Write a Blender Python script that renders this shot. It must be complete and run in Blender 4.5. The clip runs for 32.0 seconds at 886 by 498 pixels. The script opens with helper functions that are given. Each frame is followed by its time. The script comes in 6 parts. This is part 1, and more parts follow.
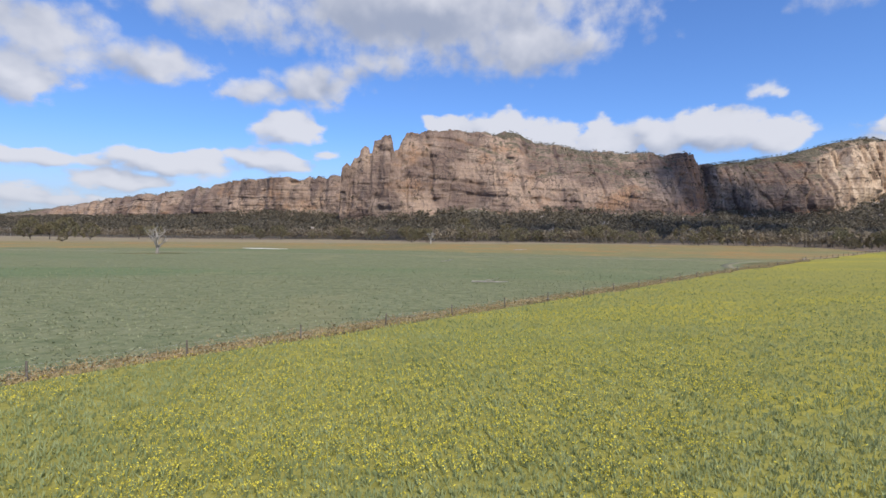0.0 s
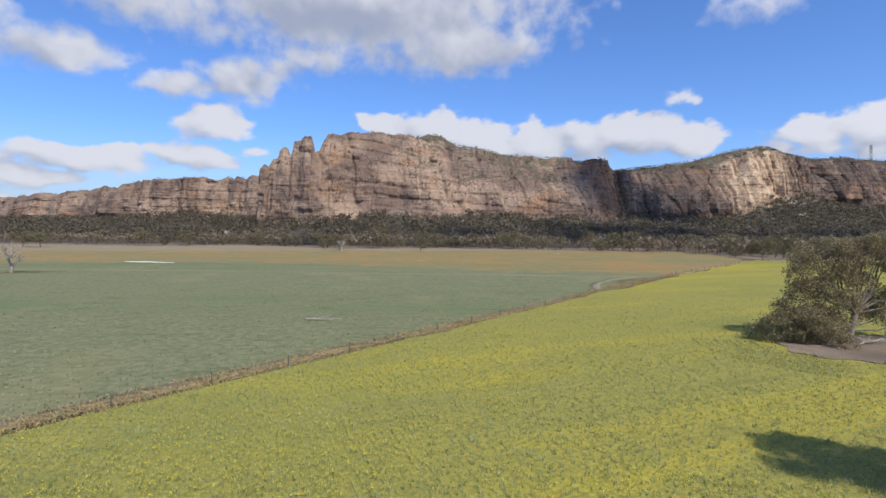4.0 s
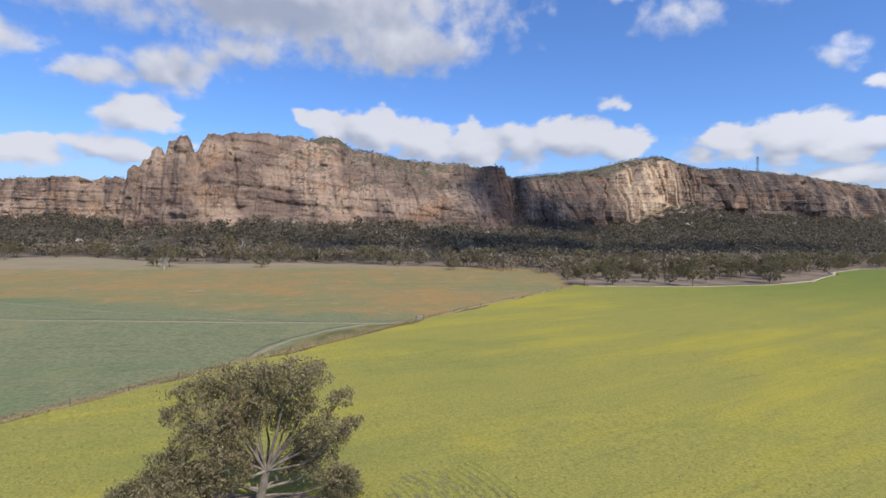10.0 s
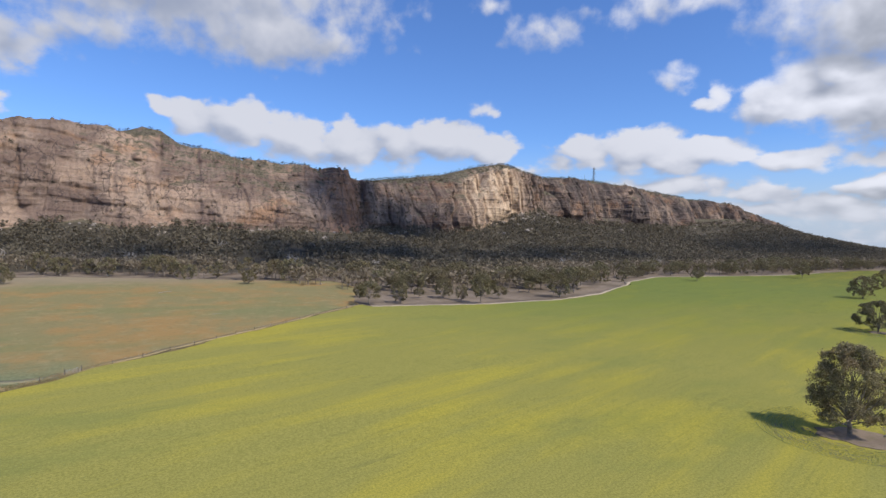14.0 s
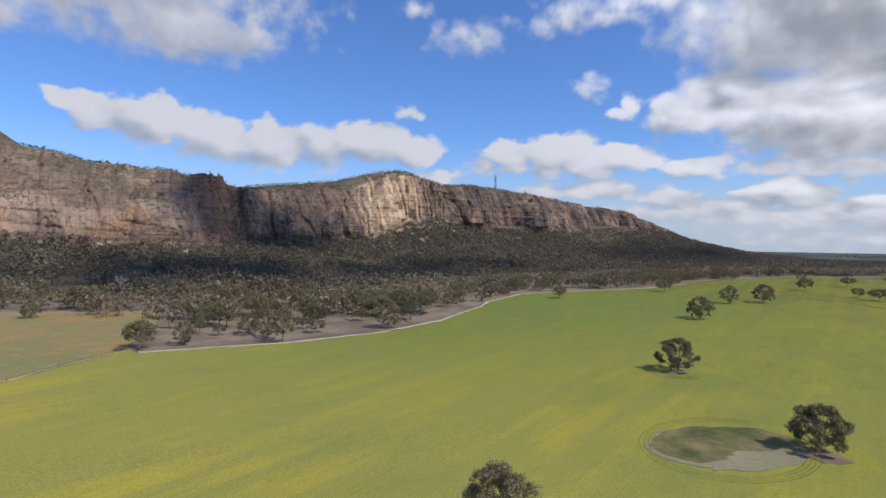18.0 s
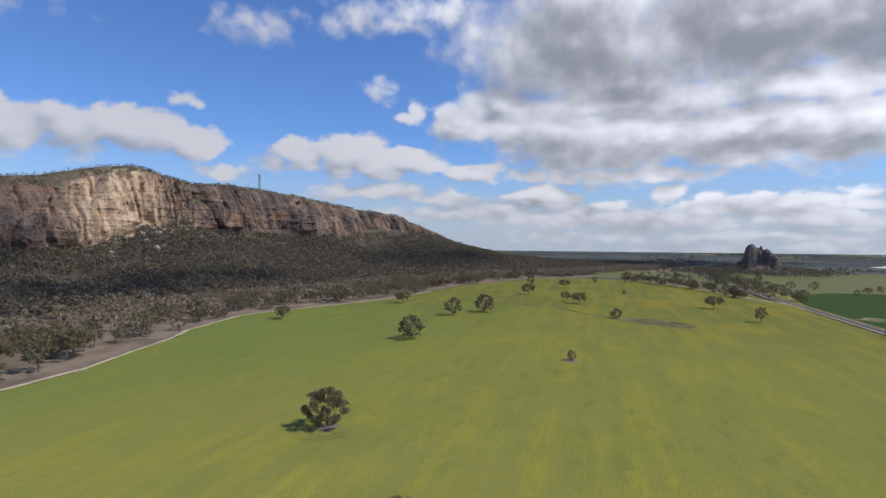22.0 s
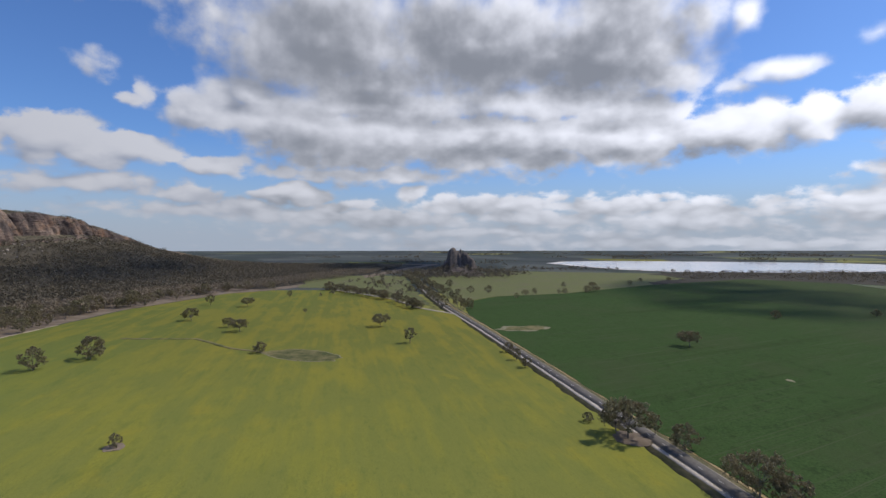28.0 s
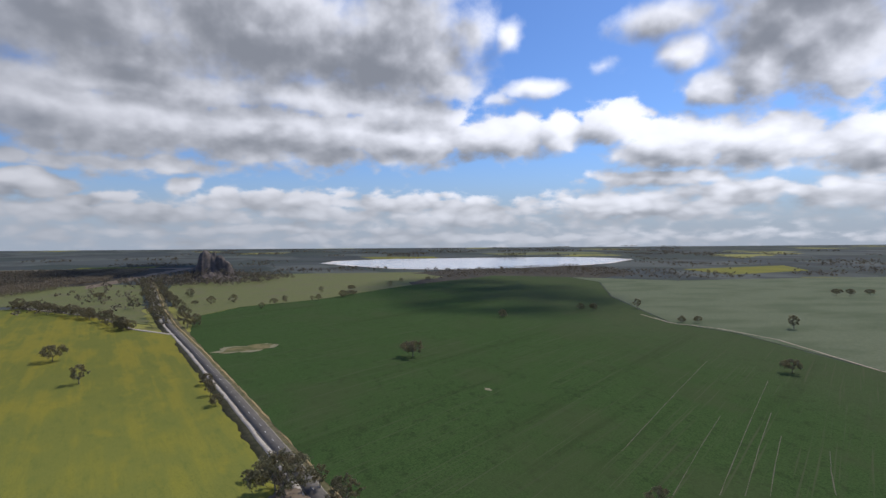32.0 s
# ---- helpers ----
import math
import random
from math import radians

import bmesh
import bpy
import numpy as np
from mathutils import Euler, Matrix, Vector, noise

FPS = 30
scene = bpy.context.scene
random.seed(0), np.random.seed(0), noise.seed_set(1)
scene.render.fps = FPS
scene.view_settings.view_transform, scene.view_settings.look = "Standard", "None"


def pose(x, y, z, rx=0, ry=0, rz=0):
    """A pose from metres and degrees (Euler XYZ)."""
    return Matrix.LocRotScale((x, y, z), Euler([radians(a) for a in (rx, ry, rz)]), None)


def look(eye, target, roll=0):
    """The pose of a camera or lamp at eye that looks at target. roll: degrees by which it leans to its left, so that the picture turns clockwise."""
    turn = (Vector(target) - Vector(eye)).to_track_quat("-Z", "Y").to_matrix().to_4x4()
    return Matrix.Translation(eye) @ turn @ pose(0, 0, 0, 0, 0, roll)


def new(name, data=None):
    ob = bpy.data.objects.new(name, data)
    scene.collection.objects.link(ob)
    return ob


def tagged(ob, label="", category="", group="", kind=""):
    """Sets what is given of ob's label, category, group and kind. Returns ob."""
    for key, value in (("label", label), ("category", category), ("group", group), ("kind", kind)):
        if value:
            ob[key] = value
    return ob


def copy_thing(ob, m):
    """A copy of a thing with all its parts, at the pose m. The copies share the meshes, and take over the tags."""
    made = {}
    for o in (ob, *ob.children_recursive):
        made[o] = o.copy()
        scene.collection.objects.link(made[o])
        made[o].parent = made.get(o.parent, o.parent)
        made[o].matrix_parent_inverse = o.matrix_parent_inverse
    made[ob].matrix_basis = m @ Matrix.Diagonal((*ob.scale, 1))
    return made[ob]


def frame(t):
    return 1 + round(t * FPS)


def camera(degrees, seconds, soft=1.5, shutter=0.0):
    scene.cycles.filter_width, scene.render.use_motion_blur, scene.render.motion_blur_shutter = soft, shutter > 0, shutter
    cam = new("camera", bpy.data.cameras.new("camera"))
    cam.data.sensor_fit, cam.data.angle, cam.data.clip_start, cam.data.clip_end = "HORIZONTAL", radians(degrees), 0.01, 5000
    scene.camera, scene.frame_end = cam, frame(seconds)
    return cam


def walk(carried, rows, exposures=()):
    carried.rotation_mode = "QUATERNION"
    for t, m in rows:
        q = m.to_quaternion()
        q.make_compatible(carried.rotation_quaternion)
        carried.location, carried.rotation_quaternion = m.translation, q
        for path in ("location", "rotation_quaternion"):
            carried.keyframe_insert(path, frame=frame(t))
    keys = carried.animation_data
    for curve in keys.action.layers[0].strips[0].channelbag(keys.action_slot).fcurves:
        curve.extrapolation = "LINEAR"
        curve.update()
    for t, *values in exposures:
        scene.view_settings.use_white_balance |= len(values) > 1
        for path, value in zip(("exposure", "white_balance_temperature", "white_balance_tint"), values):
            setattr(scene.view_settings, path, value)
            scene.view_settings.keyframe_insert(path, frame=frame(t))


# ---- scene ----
# Path: seconds, x, y, z, heading (clockwise from +y), pitch (up), roll
FLIGHT = [
    (0.0, -3.41, 9.31, 10.09, 0.215, -1.400, 0.490),
    (0.5, -2.59, 8.63, 11.05, 0.852, -1.449, 0.547),
    (1.0, -1.41, 8.21, 11.97, 0.930, -1.477, 0.582),
    (1.5, 0.21, 8.06, 12.93, 1.918, -1.483, 0.601),
    (2.0, 2.33, 8.23, 13.89, 3.828, -1.483, 0.613),
    (2.5, 4.94, 8.75, 14.81, 4.736, -1.472, 0.597),
    (3.0, 8.02, 9.57, 15.63, 5.042, -1.473, 0.559),
    (3.5, 11.56, 10.51, 16.34, 5.809, -1.446, 0.464),
    (4.0, 15.59, 11.37, 16.99, 7.189, -1.450, 0.353),
    (4.5, 20.42, 11.98, 17.83, 9.282, -1.451, 0.418),
    (6.5, 44.58, 14.44, 22.92, 11.384, -1.434, 0.489),
    (7.0, 50.21, 15.50, 23.37, 11.620, -1.394, 0.483),
    (7.5, 56.79, 16.55, 24.66, 11.458, -1.426, 0.482),
    (8.0, 64.07, 17.47, 26.27, 11.294, -1.498, 0.545),
    (8.5, 71.33, 18.51, 27.80, 11.185, -1.508, 0.566),
    (9.0, 79.54, 20.26, 29.22, 11.455, -1.500, 0.621),
    (9.5, 87.14, 22.66, 30.18, 12.365, -1.477, 0.618),
    (10.0, 93.98, 24.77, 31.26, 13.712, -1.480, 0.686),
    (10.5, 101.12, 26.46, 32.29, 15.615, -1.453, 0.776),
    (11.0, 108.59, 27.98, 33.43, 17.467, -1.422, 0.906),
    (11.5, 115.88, 29.38, 34.54, 19.214, -1.393, 0.898),
    (12.0, 123.43, 30.67, 35.75, 21.126, -1.367, 0.974),
    (12.5, 130.65, 31.64, 36.83, 22.724, -1.322, 1.025),
    (13.0, 138.04, 32.43, 37.89, 24.086, -1.292, 1.066),
    (13.5, 145.29, 33.15, 38.97, 25.323, -1.290, 1.074),
    (14.0, 153.01, 33.82, 40.28, 27.048, -1.269, 1.130),
    (14.5, 160.57, 34.21, 41.79, 28.438, -1.300, 1.211),
    (15.0, 168.93, 34.07, 43.51, 30.123, -1.301, 1.176),
    (15.5, 177.73, 33.59, 45.32, 31.585, -1.311, 1.215),
    (17.5, 213.68, 31.44, 52.77, 34.061, -0.928, 1.074),
    (18.0, 222.06, 30.36, 54.63, 35.013, -0.867, 0.938),
    (18.5, 230.72, 28.78, 56.66, 36.291, -0.808, 0.957),
    (19.0, 238.92, 27.33, 58.39, 37.942, -0.763, 0.913),
    (19.5, 247.65, 25.45, 60.37, 40.308, -0.791, 0.758),
    (20.0, 256.65, 23.94, 62.02, 42.591, -0.772, 0.621),
    (20.5, 265.71, 23.09, 63.44, 45.971, -0.678, 0.644),
    (21.0, 274.80, 21.93, 64.95, 49.980, -0.719, 0.564),
    (21.5, 283.66, 20.22, 66.27, 54.805, -0.675, 0.611),
    (22.0, 291.83, 17.87, 67.65, 57.023, -0.634, 0.607),
    (22.5, 299.46, 14.88, 69.24, 58.818, -0.598, 0.577),
    (23.0, 306.88, 11.46, 70.99, 59.688, -0.595, 0.461),
    (23.5, 314.19, 7.64, 72.82, 61.209, -0.558, 0.565),
    (24.0, 321.31, 3.56, 74.84, 63.032, -0.565, 0.565),
    (24.5, 328.83, -0.71, 77.06, 66.572, -0.602, 0.605),
    (25.0, 336.54, -5.49, 78.89, 69.896, -0.620, 0.561),
    (25.5, 343.68, -11.27, 80.53, 72.596, -0.601, 0.349),
    (27.5, 369.81, -37.55, 87.21, 80.827, -0.732, 0.062),
    (28.0, 375.82, -44.56, 88.84, 83.231, -0.792, -0.092),
    (28.5, 381.51, -51.85, 90.43, 86.216, -0.774, -0.087),
    (29.0, 386.88, -59.21, 92.23, 88.693, -0.843, -0.236),
    (29.5, 391.93, -66.42, 94.12, 91.287, -0.940, -0.257),
    (30.0, 396.59, -73.63, 95.92, 93.844, -1.021, -0.264),
    (30.5, 401.09, -81.04, 97.28, 97.215, -1.080, -0.370),
    (31.0, 405.27, -88.32, 98.24, 100.416, -1.135, -0.462),
    (31.5, 409.26, -95.61, 98.84, 103.088, -1.182, -0.483),
    (32.0, 412.91, -102.87, 99.35, 105.718, -1.267, -0.442),
]
cam = camera(79.48, 32.0)
PATH = [(t, pose(x, y, z, 90 + pitch, 0, -head) @ pose(0, 0, 0, 0, 0, roll)) for t, x, y, z, head, pitch, roll in FLIGHT]
walk(cam, PATH, [(0, .08), (9, .08), (13, .03), (19, -.1), (23, -.24), (28, -.40), (32, -.42)])

# ---------------------------------------------------------------- world, sun
SUN_AZ, SUN_EL = 155.0, 50.0          # heading clockwise from +y, elevation
world = bpy.data.worlds.new("sky")
scene.world = world
world.use_nodes = True
wt = world.node_tree
wt.nodes.clear()


def wn(kind, **kw):
    n = wt.nodes.new(kind)
    for k, v in kw.items():
        if k == "op":
            n.operation = v
        elif k == "clamp":
            n.use_clamp = v
    return n


def wlink(value, socket):
    if isinstance(value, (int, float)):
        socket.default_value = value
    elif isinstance(value, tuple):
        socket.default_value = value
    else:
        wt.links.new(value, socket)


def wmath(op, a, b=0.0, c=None, clamp=False):
    n = wn("ShaderNodeMath", op=op, clamp=clamp)
    wlink(a, n.inputs[0])
    wlink(b, n.inputs[1])
    if c is not None:
        wlink(c, n.inputs[2])
    return n.outputs[0]


def wvec(op, a, b=(0, 0, 0)):
    n = wn("ShaderNodeVectorMath", op=op)
    wlink(a, n.inputs[0])
    wlink(b, n.inputs[1])
    return n.outputs["Value"] if op in ("LENGTH", "DOT_PRODUCT") else n.outputs["Vector"]


def wscale(colour, factor):
    n = wn("ShaderNodeVectorMath", op="SCALE")
    wlink(colour, n.inputs[0])
    wlink(factor, n.inputs["Scale"])
    return n.outputs["Vector"]


def wramp(value, lo, hi, a=0.0, b=1.0):
    n = wn("ShaderNodeMapRange")
    n.interpolation_type = "SMOOTHSTEP"
    wlink(value, n.inputs[0])
    for i, v in enumerate((lo, hi, a, b)):
        n.inputs[i + 1].default_value = v
    return n.outputs[0]


def wmix(f, a, b):
    n = wn("ShaderNodeMix")
    n.data_type = "RGBA"
    wlink(f, n.inputs[0])
    wlink(a, n.inputs[6])
    wlink(b, n.inputs[7])
    return n.outputs[2]


# cumulus banks: heading, elevation, half width, half height (degrees), weight
CLOUDS_A = [
    (-38.7, 13.0, 4.0, 2.7, .9), (-37.2, 6.3, 5.4, .9, .9), (-37.2, 16.4, 6.5, 3.7, 1.1), (-36.5, 3.0, 7.0, 1.2, .52), (-30.2, 4.9, 5.4, 1.0, .8), (-28.3, 15.7, 5.3, 2.0, 1.0), 
    (-26.0, 6.7, 6.8, 1.5, 1.0), (-20.9, 21.1, 11.9, 2.9, .9), (-19.3, 13.9, 3.8, 1.3, .7), (-17.7, 7.6, 4.4, 1.4, 1.0), (-16.0, 10.6, 4.2, 1.9, 1.2), (-13.2, 15.2, 5.4, 2.3, 1.0), 
    (-12.0, 8.3, 1.4, .7, .4), (-10.3, 16.5, 2.6, 1.4, .7), (-6.2, 17.8, 7.1, 1.9, .6), (-1.4, 22.6, 23.8, 5.3, 1.2), (-1.1, 11.4, 1.7, 1.1, .8)]
CLOUDS_B = [
    (1.7, 10.7, 3.3, 1.9, 1.2), (6.3, 10.7, 4.3, 2.8, 1.2), (8.8, 19.7, 9.9, 3.7, 1.1), (11.6, 9.8, 4.9, 2.7, 1.2), (17.2, 9.4, 5.2, 2.7, 1.2), (22.4, 9.6, 4.2, 2.4, 1.1), 
    (26.9, 10.1, 5.7, 2.4, 1.25), (30.4, 13.2, 1.4, .9, .38), (31.1, 13.3, 1.1, .7, .3), (31.5, 23.4, 2.7, 1.0, .6), (32.1, 9.3, 3.0, 2.1, 1.0), (35.0, 6.9, 3.0, .9, .8), 
    (36.6, 21.0, 2.9, 1.4, .6), (37.8, 20.4, 2.9, 1.3, .5), (39.2, 7.8, 1.9, 1.4, .9), (41.6, 9.3, 3.8, 1.6, 1.1), (42.6, 8.8, 2.9, 2.0, 1.2)]
CLOUDS_C = [
    (46.0, 8.8, 3.3, 2.4, 1.25), (46.7, 9.5, 5.5, 2.1, 1.25), (49.5, 5.1, 7.7, 1.6, .7), (49.6, 8.0, 3.0, 2.2, 1.2), (49.6, 15.7, 1.7, 1.0, .5), (50.0, 15.7, 1.7, 1.0, .5), 
    (50.3, 16.1, 1.7, .9, .5), (51.7, 21.9, 8.8, 1.3, .55), (52.8, 12.9, 1.8, .7, .6), (53.2, 8.6, 5.6, 1.7, 1.2), (54.3, 13.9, 1.3, 1.1, .6), (55.2, 23.2, 10.3, 2.0, .6), 
    (57.7, 4.4, 4.2, 1.3, .67), (57.9, 3.0, 10.0, 1.2, .52), (58.0, 12.3, 2.4, 2.0, 1.0), (58.2, 4.5, 4.2, 1.4, .59), (58.6, 20.6, 3.3, 1.8, .4)]
CLOUDS_D = [
    (59.3, 12.6, 3.9, 2.6, 1.1), (59.9, 7.6, 3.6, 1.2, 1.0), (60.2, 12.7, 4.5, 2.6, 1.1), (60.7, 13.8, 3.1, 2.4, 1.1), (60.7, 21.8, 3.0, 3.1, .35), (62.6, 3.2, 4.5, 1.5, .67), 
    (63.2, 3.0, 5.8, 1.5, .59), (63.2, 3.4, 3.8, 1.2, .59), (63.6, 14.9, 3.8, 2.0, 1.15), (63.6, 15.0, 3.2, 2.4, 1.0), (64.3, 12.2, 7.5, 2.6, 1.1), (65.6, 14.3, 4.8, 1.7, .7), 
    (66.6, 4.8, 3.6, 1.3, 1.0), (66.6, 11.7, 4.3, 3.3, 1.2), (67.2, 5.3, 2.3, 1.1, .9), (67.4, 11.7, 8.4, 3.0, 1.2), (67.8, 5.1, 3.1, 1.3, 1.0)]
CLOUDS_E = [
    (68.1, 4.8, 3.3, 1.3, 1.0), (68.7, 11.7, 8.3, 3.6, 1.2), (69.0, 19.2, 11.4, 5.0, 1.2), (70.9, 20.3, 11.9, 6.9, 1.2), (72.1, 3.4, 3.3, .9, .59), (72.3, 19.8, 11.8, 5.1, 1.1), 
    (73.3, 4.0, 1.8, .8, .67), (73.4, 10.2, 11.5, 3.4, 1.2), (73.5, 2.5, 11.2, 1.3, .55), (73.5, 4.2, 1.3, .7, .59), (73.7, 7.1, 13.8, 1.1, .5), (74.1, 14.8, 11.2, 1.9, .85), 
    (76.3, 16.4, 10.5, 2.5, 1.0), (77.0, 11.1, 8.7, 3.3, 1.2), (77.2, 11.3, 7.4, 3.8, 1.2), (77.3, 2.3, 9.7, 1.1, .59), (77.6, 14.2, 18.5, 2.1, .95)]
CLOUDS_F = [
    (79.0, 2.5, 4.7, 1.3, .59), (79.5, 4.9, 1.5, .8, .6), (79.7, 5.4, 1.2, .7, .6), (80.5, 5.4, 1.1, .7, .6), (85.1, .8, 26.9, .9, .37), (86.6, 11.0, 10.1, 3.2, 1.2), 
    (87.3, 19.9, 16.7, 6.4, 1.2), (88.3, 3.6, 8.9, 1.5, .59), (89.1, 19.1, 11.8, 5.5, 1.2), (89.5, 10.5, 13.8, 4.0, 1.2), (91.8, 2.4, 11.7, 1.2, .55), (92.3, 14.5, 14.8, 2.2, .95), 
    (95.2, 14.2, 15.1, 2.3, .95), (96.5, 10.7, 7.3, 2.8, 1.1), (100.3, 18.4, 10.9, 5.2, 1.2), (101.3, 3.3, 7.4, 1.5, .63), (101.5, 10.3, 9.0, 3.3, 1.15)]
CLOUDS_G = [
    (101.6, 20.9, 7.2, 6.8, 1.15), (102.3, 13.1, 8.1, 2.0, .9), (103.6, 10.2, 5.4, 2.6, 1.1), (106.3, 15.9, 4.5, 2.2, .9), (107.4, -0.2, 36.3, 1.0, .37), (107.4, 2.1, 14.1, 1.7, .59), 
    (108.7, 20.6, 2.9, 3.1, .7), (111.0, 10.3, 7.0, 2.6, 1.15), (111.9, 14.0, 1.2, 1.0, .5), (112.9, 20.2, 1.6, 1.5, .75), (115.4, 15.0, 3.7, 1.0, .75), (118.4, 10.5, 3.3, 2.3, 1.1), 
    (122.4, 16.7, 1.1, .6, .3), (123.7, 11.2, 3.8, 2.6, 1.2), (125.7, 2.6, 12.8, 2.0, .67), (128.6, 20.3, 5.6, 1.7, .9), (129.1, 5.7, 8.4, 1.3, .7)]
CLOUDS_H = [
    (129.5, 8.8, 6.9, 2.9, 1.15), (130.4, 17.1, 2.5, 1.8, .95), (133.1, 13.8, 3.2, 1.8, .95), (134.8, 3.9, 7.4, 1.9, .74), (136.8, 8.3, 5.9, 2.9, 1.15), (136.8, 15.5, 3.5, 4.9, 1.1), 
    (138.8, 18.7, 7.2, 4.9, 1.15), (142.0, 16.3, 5.9, 6.2, 1.2), (142.9, 3.6, 6.2, 1.9, .7), (144.4, 7.3, 5.6, 2.8, 1.15)]
CLOUDS_FAR = [
    (142, 22.5, 11, 5.5, 1.15), (152, 26, 14, 8, 1.0), (185, 25, 26, 9, 1.0), (215, 14, 25, 6, 1.0), (250, 22, 20, 7, .9), (285, 12, 22, 5, 1.0), (-55, 20, 12, 8, .9),
    (40, 46, 18, 8, .8), (-40, 50, 20, 8, .8), (95, 42, 24, 8, .9), (300, 40, 20, 8, .8)]
CLOUDS = CLOUDS_A + CLOUDS_B + CLOUDS_C + CLOUDS_D + CLOUDS_E + CLOUDS_F + CLOUDS_G + CLOUDS_H + CLOUDS_FAR

coord = wn("ShaderNodeTexCoord").outputs["Generated"]
direction = wvec("NORMALIZE", coord)
sep = wn("ShaderNodeSeparateXYZ")
wlink(direction, sep.inputs[0])
azimuth = wmath("MULTIPLY", wmath("ARCTAN2", sep.outputs[0], sep.outputs[1]), 180 / math.pi)
elevation = wmath("MULTIPLY", wmath("ARCSINE", sep.outputs[2]), 180 / math.pi)


def wnoise(vector, scale, detail, rough=.55):
    n = wn("ShaderNodeTexNoise")
    wlink(vector, n.inputs["Vector"])
    n.inputs["Scale"].default_value = scale
    n.inputs["Detail"].default_value = detail
    n.inputs["Roughness"].default_value = rough
    return n.outputs[0]


comb = wn("ShaderNodeCombineXYZ")
wlink(azimuth, comb.inputs[0])
wlink(elevation, comb.inputs[1])
plan = comb.outputs[0]
comb = wn("ShaderNodeCombineXYZ")
wlink(wmath("MULTIPLY", azimuth, .14), comb.inputs[0])
wlink(wmath("MULTIPLY", wmath("LOGARITHM", wmath("ADD", wmath("MAXIMUM", elevation, -3.0), 15.0), math.e), 5.2), comb.inputs[1])
flat = comb.outputs[0]          # finer and flatter towards the horizon
bend = wn("ShaderNodeTexNoise")
wlink(flat, bend.inputs["Vector"])
bend.inputs["Scale"].default_value, bend.inputs["Detail"].default_value = 1.4, 2
plan = wvec("ADD", plan, wvec("MULTIPLY", wvec("SUBTRACT", bend.outputs[1], (.5, .5, .5)), (4.2, 1.7, 0)))
lumps = wnoise(flat, 1.0, 6, .5)
billow_at = wvec("ADD", flat, (7.3, 2.1, 0))
billow = wnoise(billow_at, 3.4, 8, .57)
puff = wn("ShaderNodeTexVoronoi")
puff.feature = "SMOOTH_F1"
wlink(wvec("ADD", flat, wvec("MULTIPLY", bend.outputs[1], (.5, .5, 0))), puff.inputs["Vector"])
puff.inputs["Scale"].default_value, puff.inputs["Smoothness"].default_value = 3.6, .35
rounding = wmath("SUBTRACT", .42, puff.outputs["Distance"])


def cloud_field(lift):
    """How deep a direction lies inside the cloud banks; lift shifts the sampled direction upwards."""
    spot = plan
    if lift:
        rise = wramp(elevation, 1, 11, lift * .4, lift)
        up = wn("ShaderNodeCombineXYZ")
        wlink(rise, up.inputs[0])
        wlink(rise, up.inputs[1])
        spot = wvec("ADD", plan, up.outputs[0])
    field = None
    for az, el, wide, high, weight in CLOUDS:
        for turn in ((0,) if az <= 150 and az > -30 else (0, -360) if az > 150 else (0, 360)):
            d = wvec("LENGTH", wvec("MULTIPLY", wvec("SUBTRACT", spot, (az + turn, el, 0)), (1 / wide, 1 / high, 0)))
            one = wmath("MULTIPLY", wmath("SUBTRACT", 1.0, d), weight)
            field = one if field is None else wmath("SMOOTH_MAX", field, one, .15)
    return field


here, above = cloud_field(0.0), cloud_field(1.6)
slope = wmath("SUBTRACT", here, above)          # positive on the sunlit tops, negative under the flat bases
heavy = wramp(azimuth, 52, 72)               # thick grey banks towards the sun's side
high = wramp(elevation, 12, 17)               # the upper banks have soft, ragged rims
rough_edge = wmath("ADD", wmath("MULTIPLY", wmath("SUBTRACT", lumps, .5), .8), wmath("ADD", wmath("MULTIPLY", wmath("SUBTRACT", billow, .5), 1.15), wmath("MULTIPLY", rounding, .42)))
rough_edge = wmath("MULTIPLY", rough_edge, wmath("SUBTRACT", 1.0, wmath("MULTIPLY", wmath("MULTIPLY", heavy, high), .4)))
depth = wmath("ADD", wmath("ADD", here, wmath("ADD", .05, wmath("MULTIPLY", heavy, .10))), rough_edge)
firm = wramp(wmath("MULTIPLY", depth, wramp(slope, -.4, .4, .72, 1.35)), -.06, .42)
loose = wramp(depth, -.14, .72)
cover = wmath("ADD", wmath("MULTIPLY", firm, wmath("SUBTRACT", 1.0, high)), wmath("MULTIPLY", loose, high))
soft = wnoise(billow_at, 1.0, 4, .48)
soft_above = wnoise(wvec("ADD", billow_at, (.09, .25, 0)), 1.0, 4, .48)
relief = wmath("ADD", wmath("MULTIPLY", wmath("SUBTRACT", soft, soft_above), 2.0), wmath("ADD", wmath("MULTIPLY", rounding, wramp(elevation, 3, 10, .9, .35)), wmath("MULTIPLY", wmath("SUBTRACT", billow, .5), wmath("SUBTRACT", .5, wmath("MULTIPLY", heavy, .25)))))
inside_cloud = wmath("MINIMUM", wmath("MAXIMUM", depth, 0.0), 1.1)
gloom = wmath("MULTIPLY", inside_cloud, wmath("ADD", wmath("MULTIPLY", high, wmath("SUBTRACT", .66, wmath("MULTIPLY", heavy, .20))), wmath("MULTIPLY", heavy, .44)))
lit = wramp(wmath("SUBTRACT", wmath("ADD", wmath("MULTIPLY", slope, 1.0), wmath("ADD", wmath("MULTIPLY", relief, wmath("SUBTRACT", 1.35, wmath("MULTIPLY", heavy, .35))), .06)), gloom), -1.15, .62)
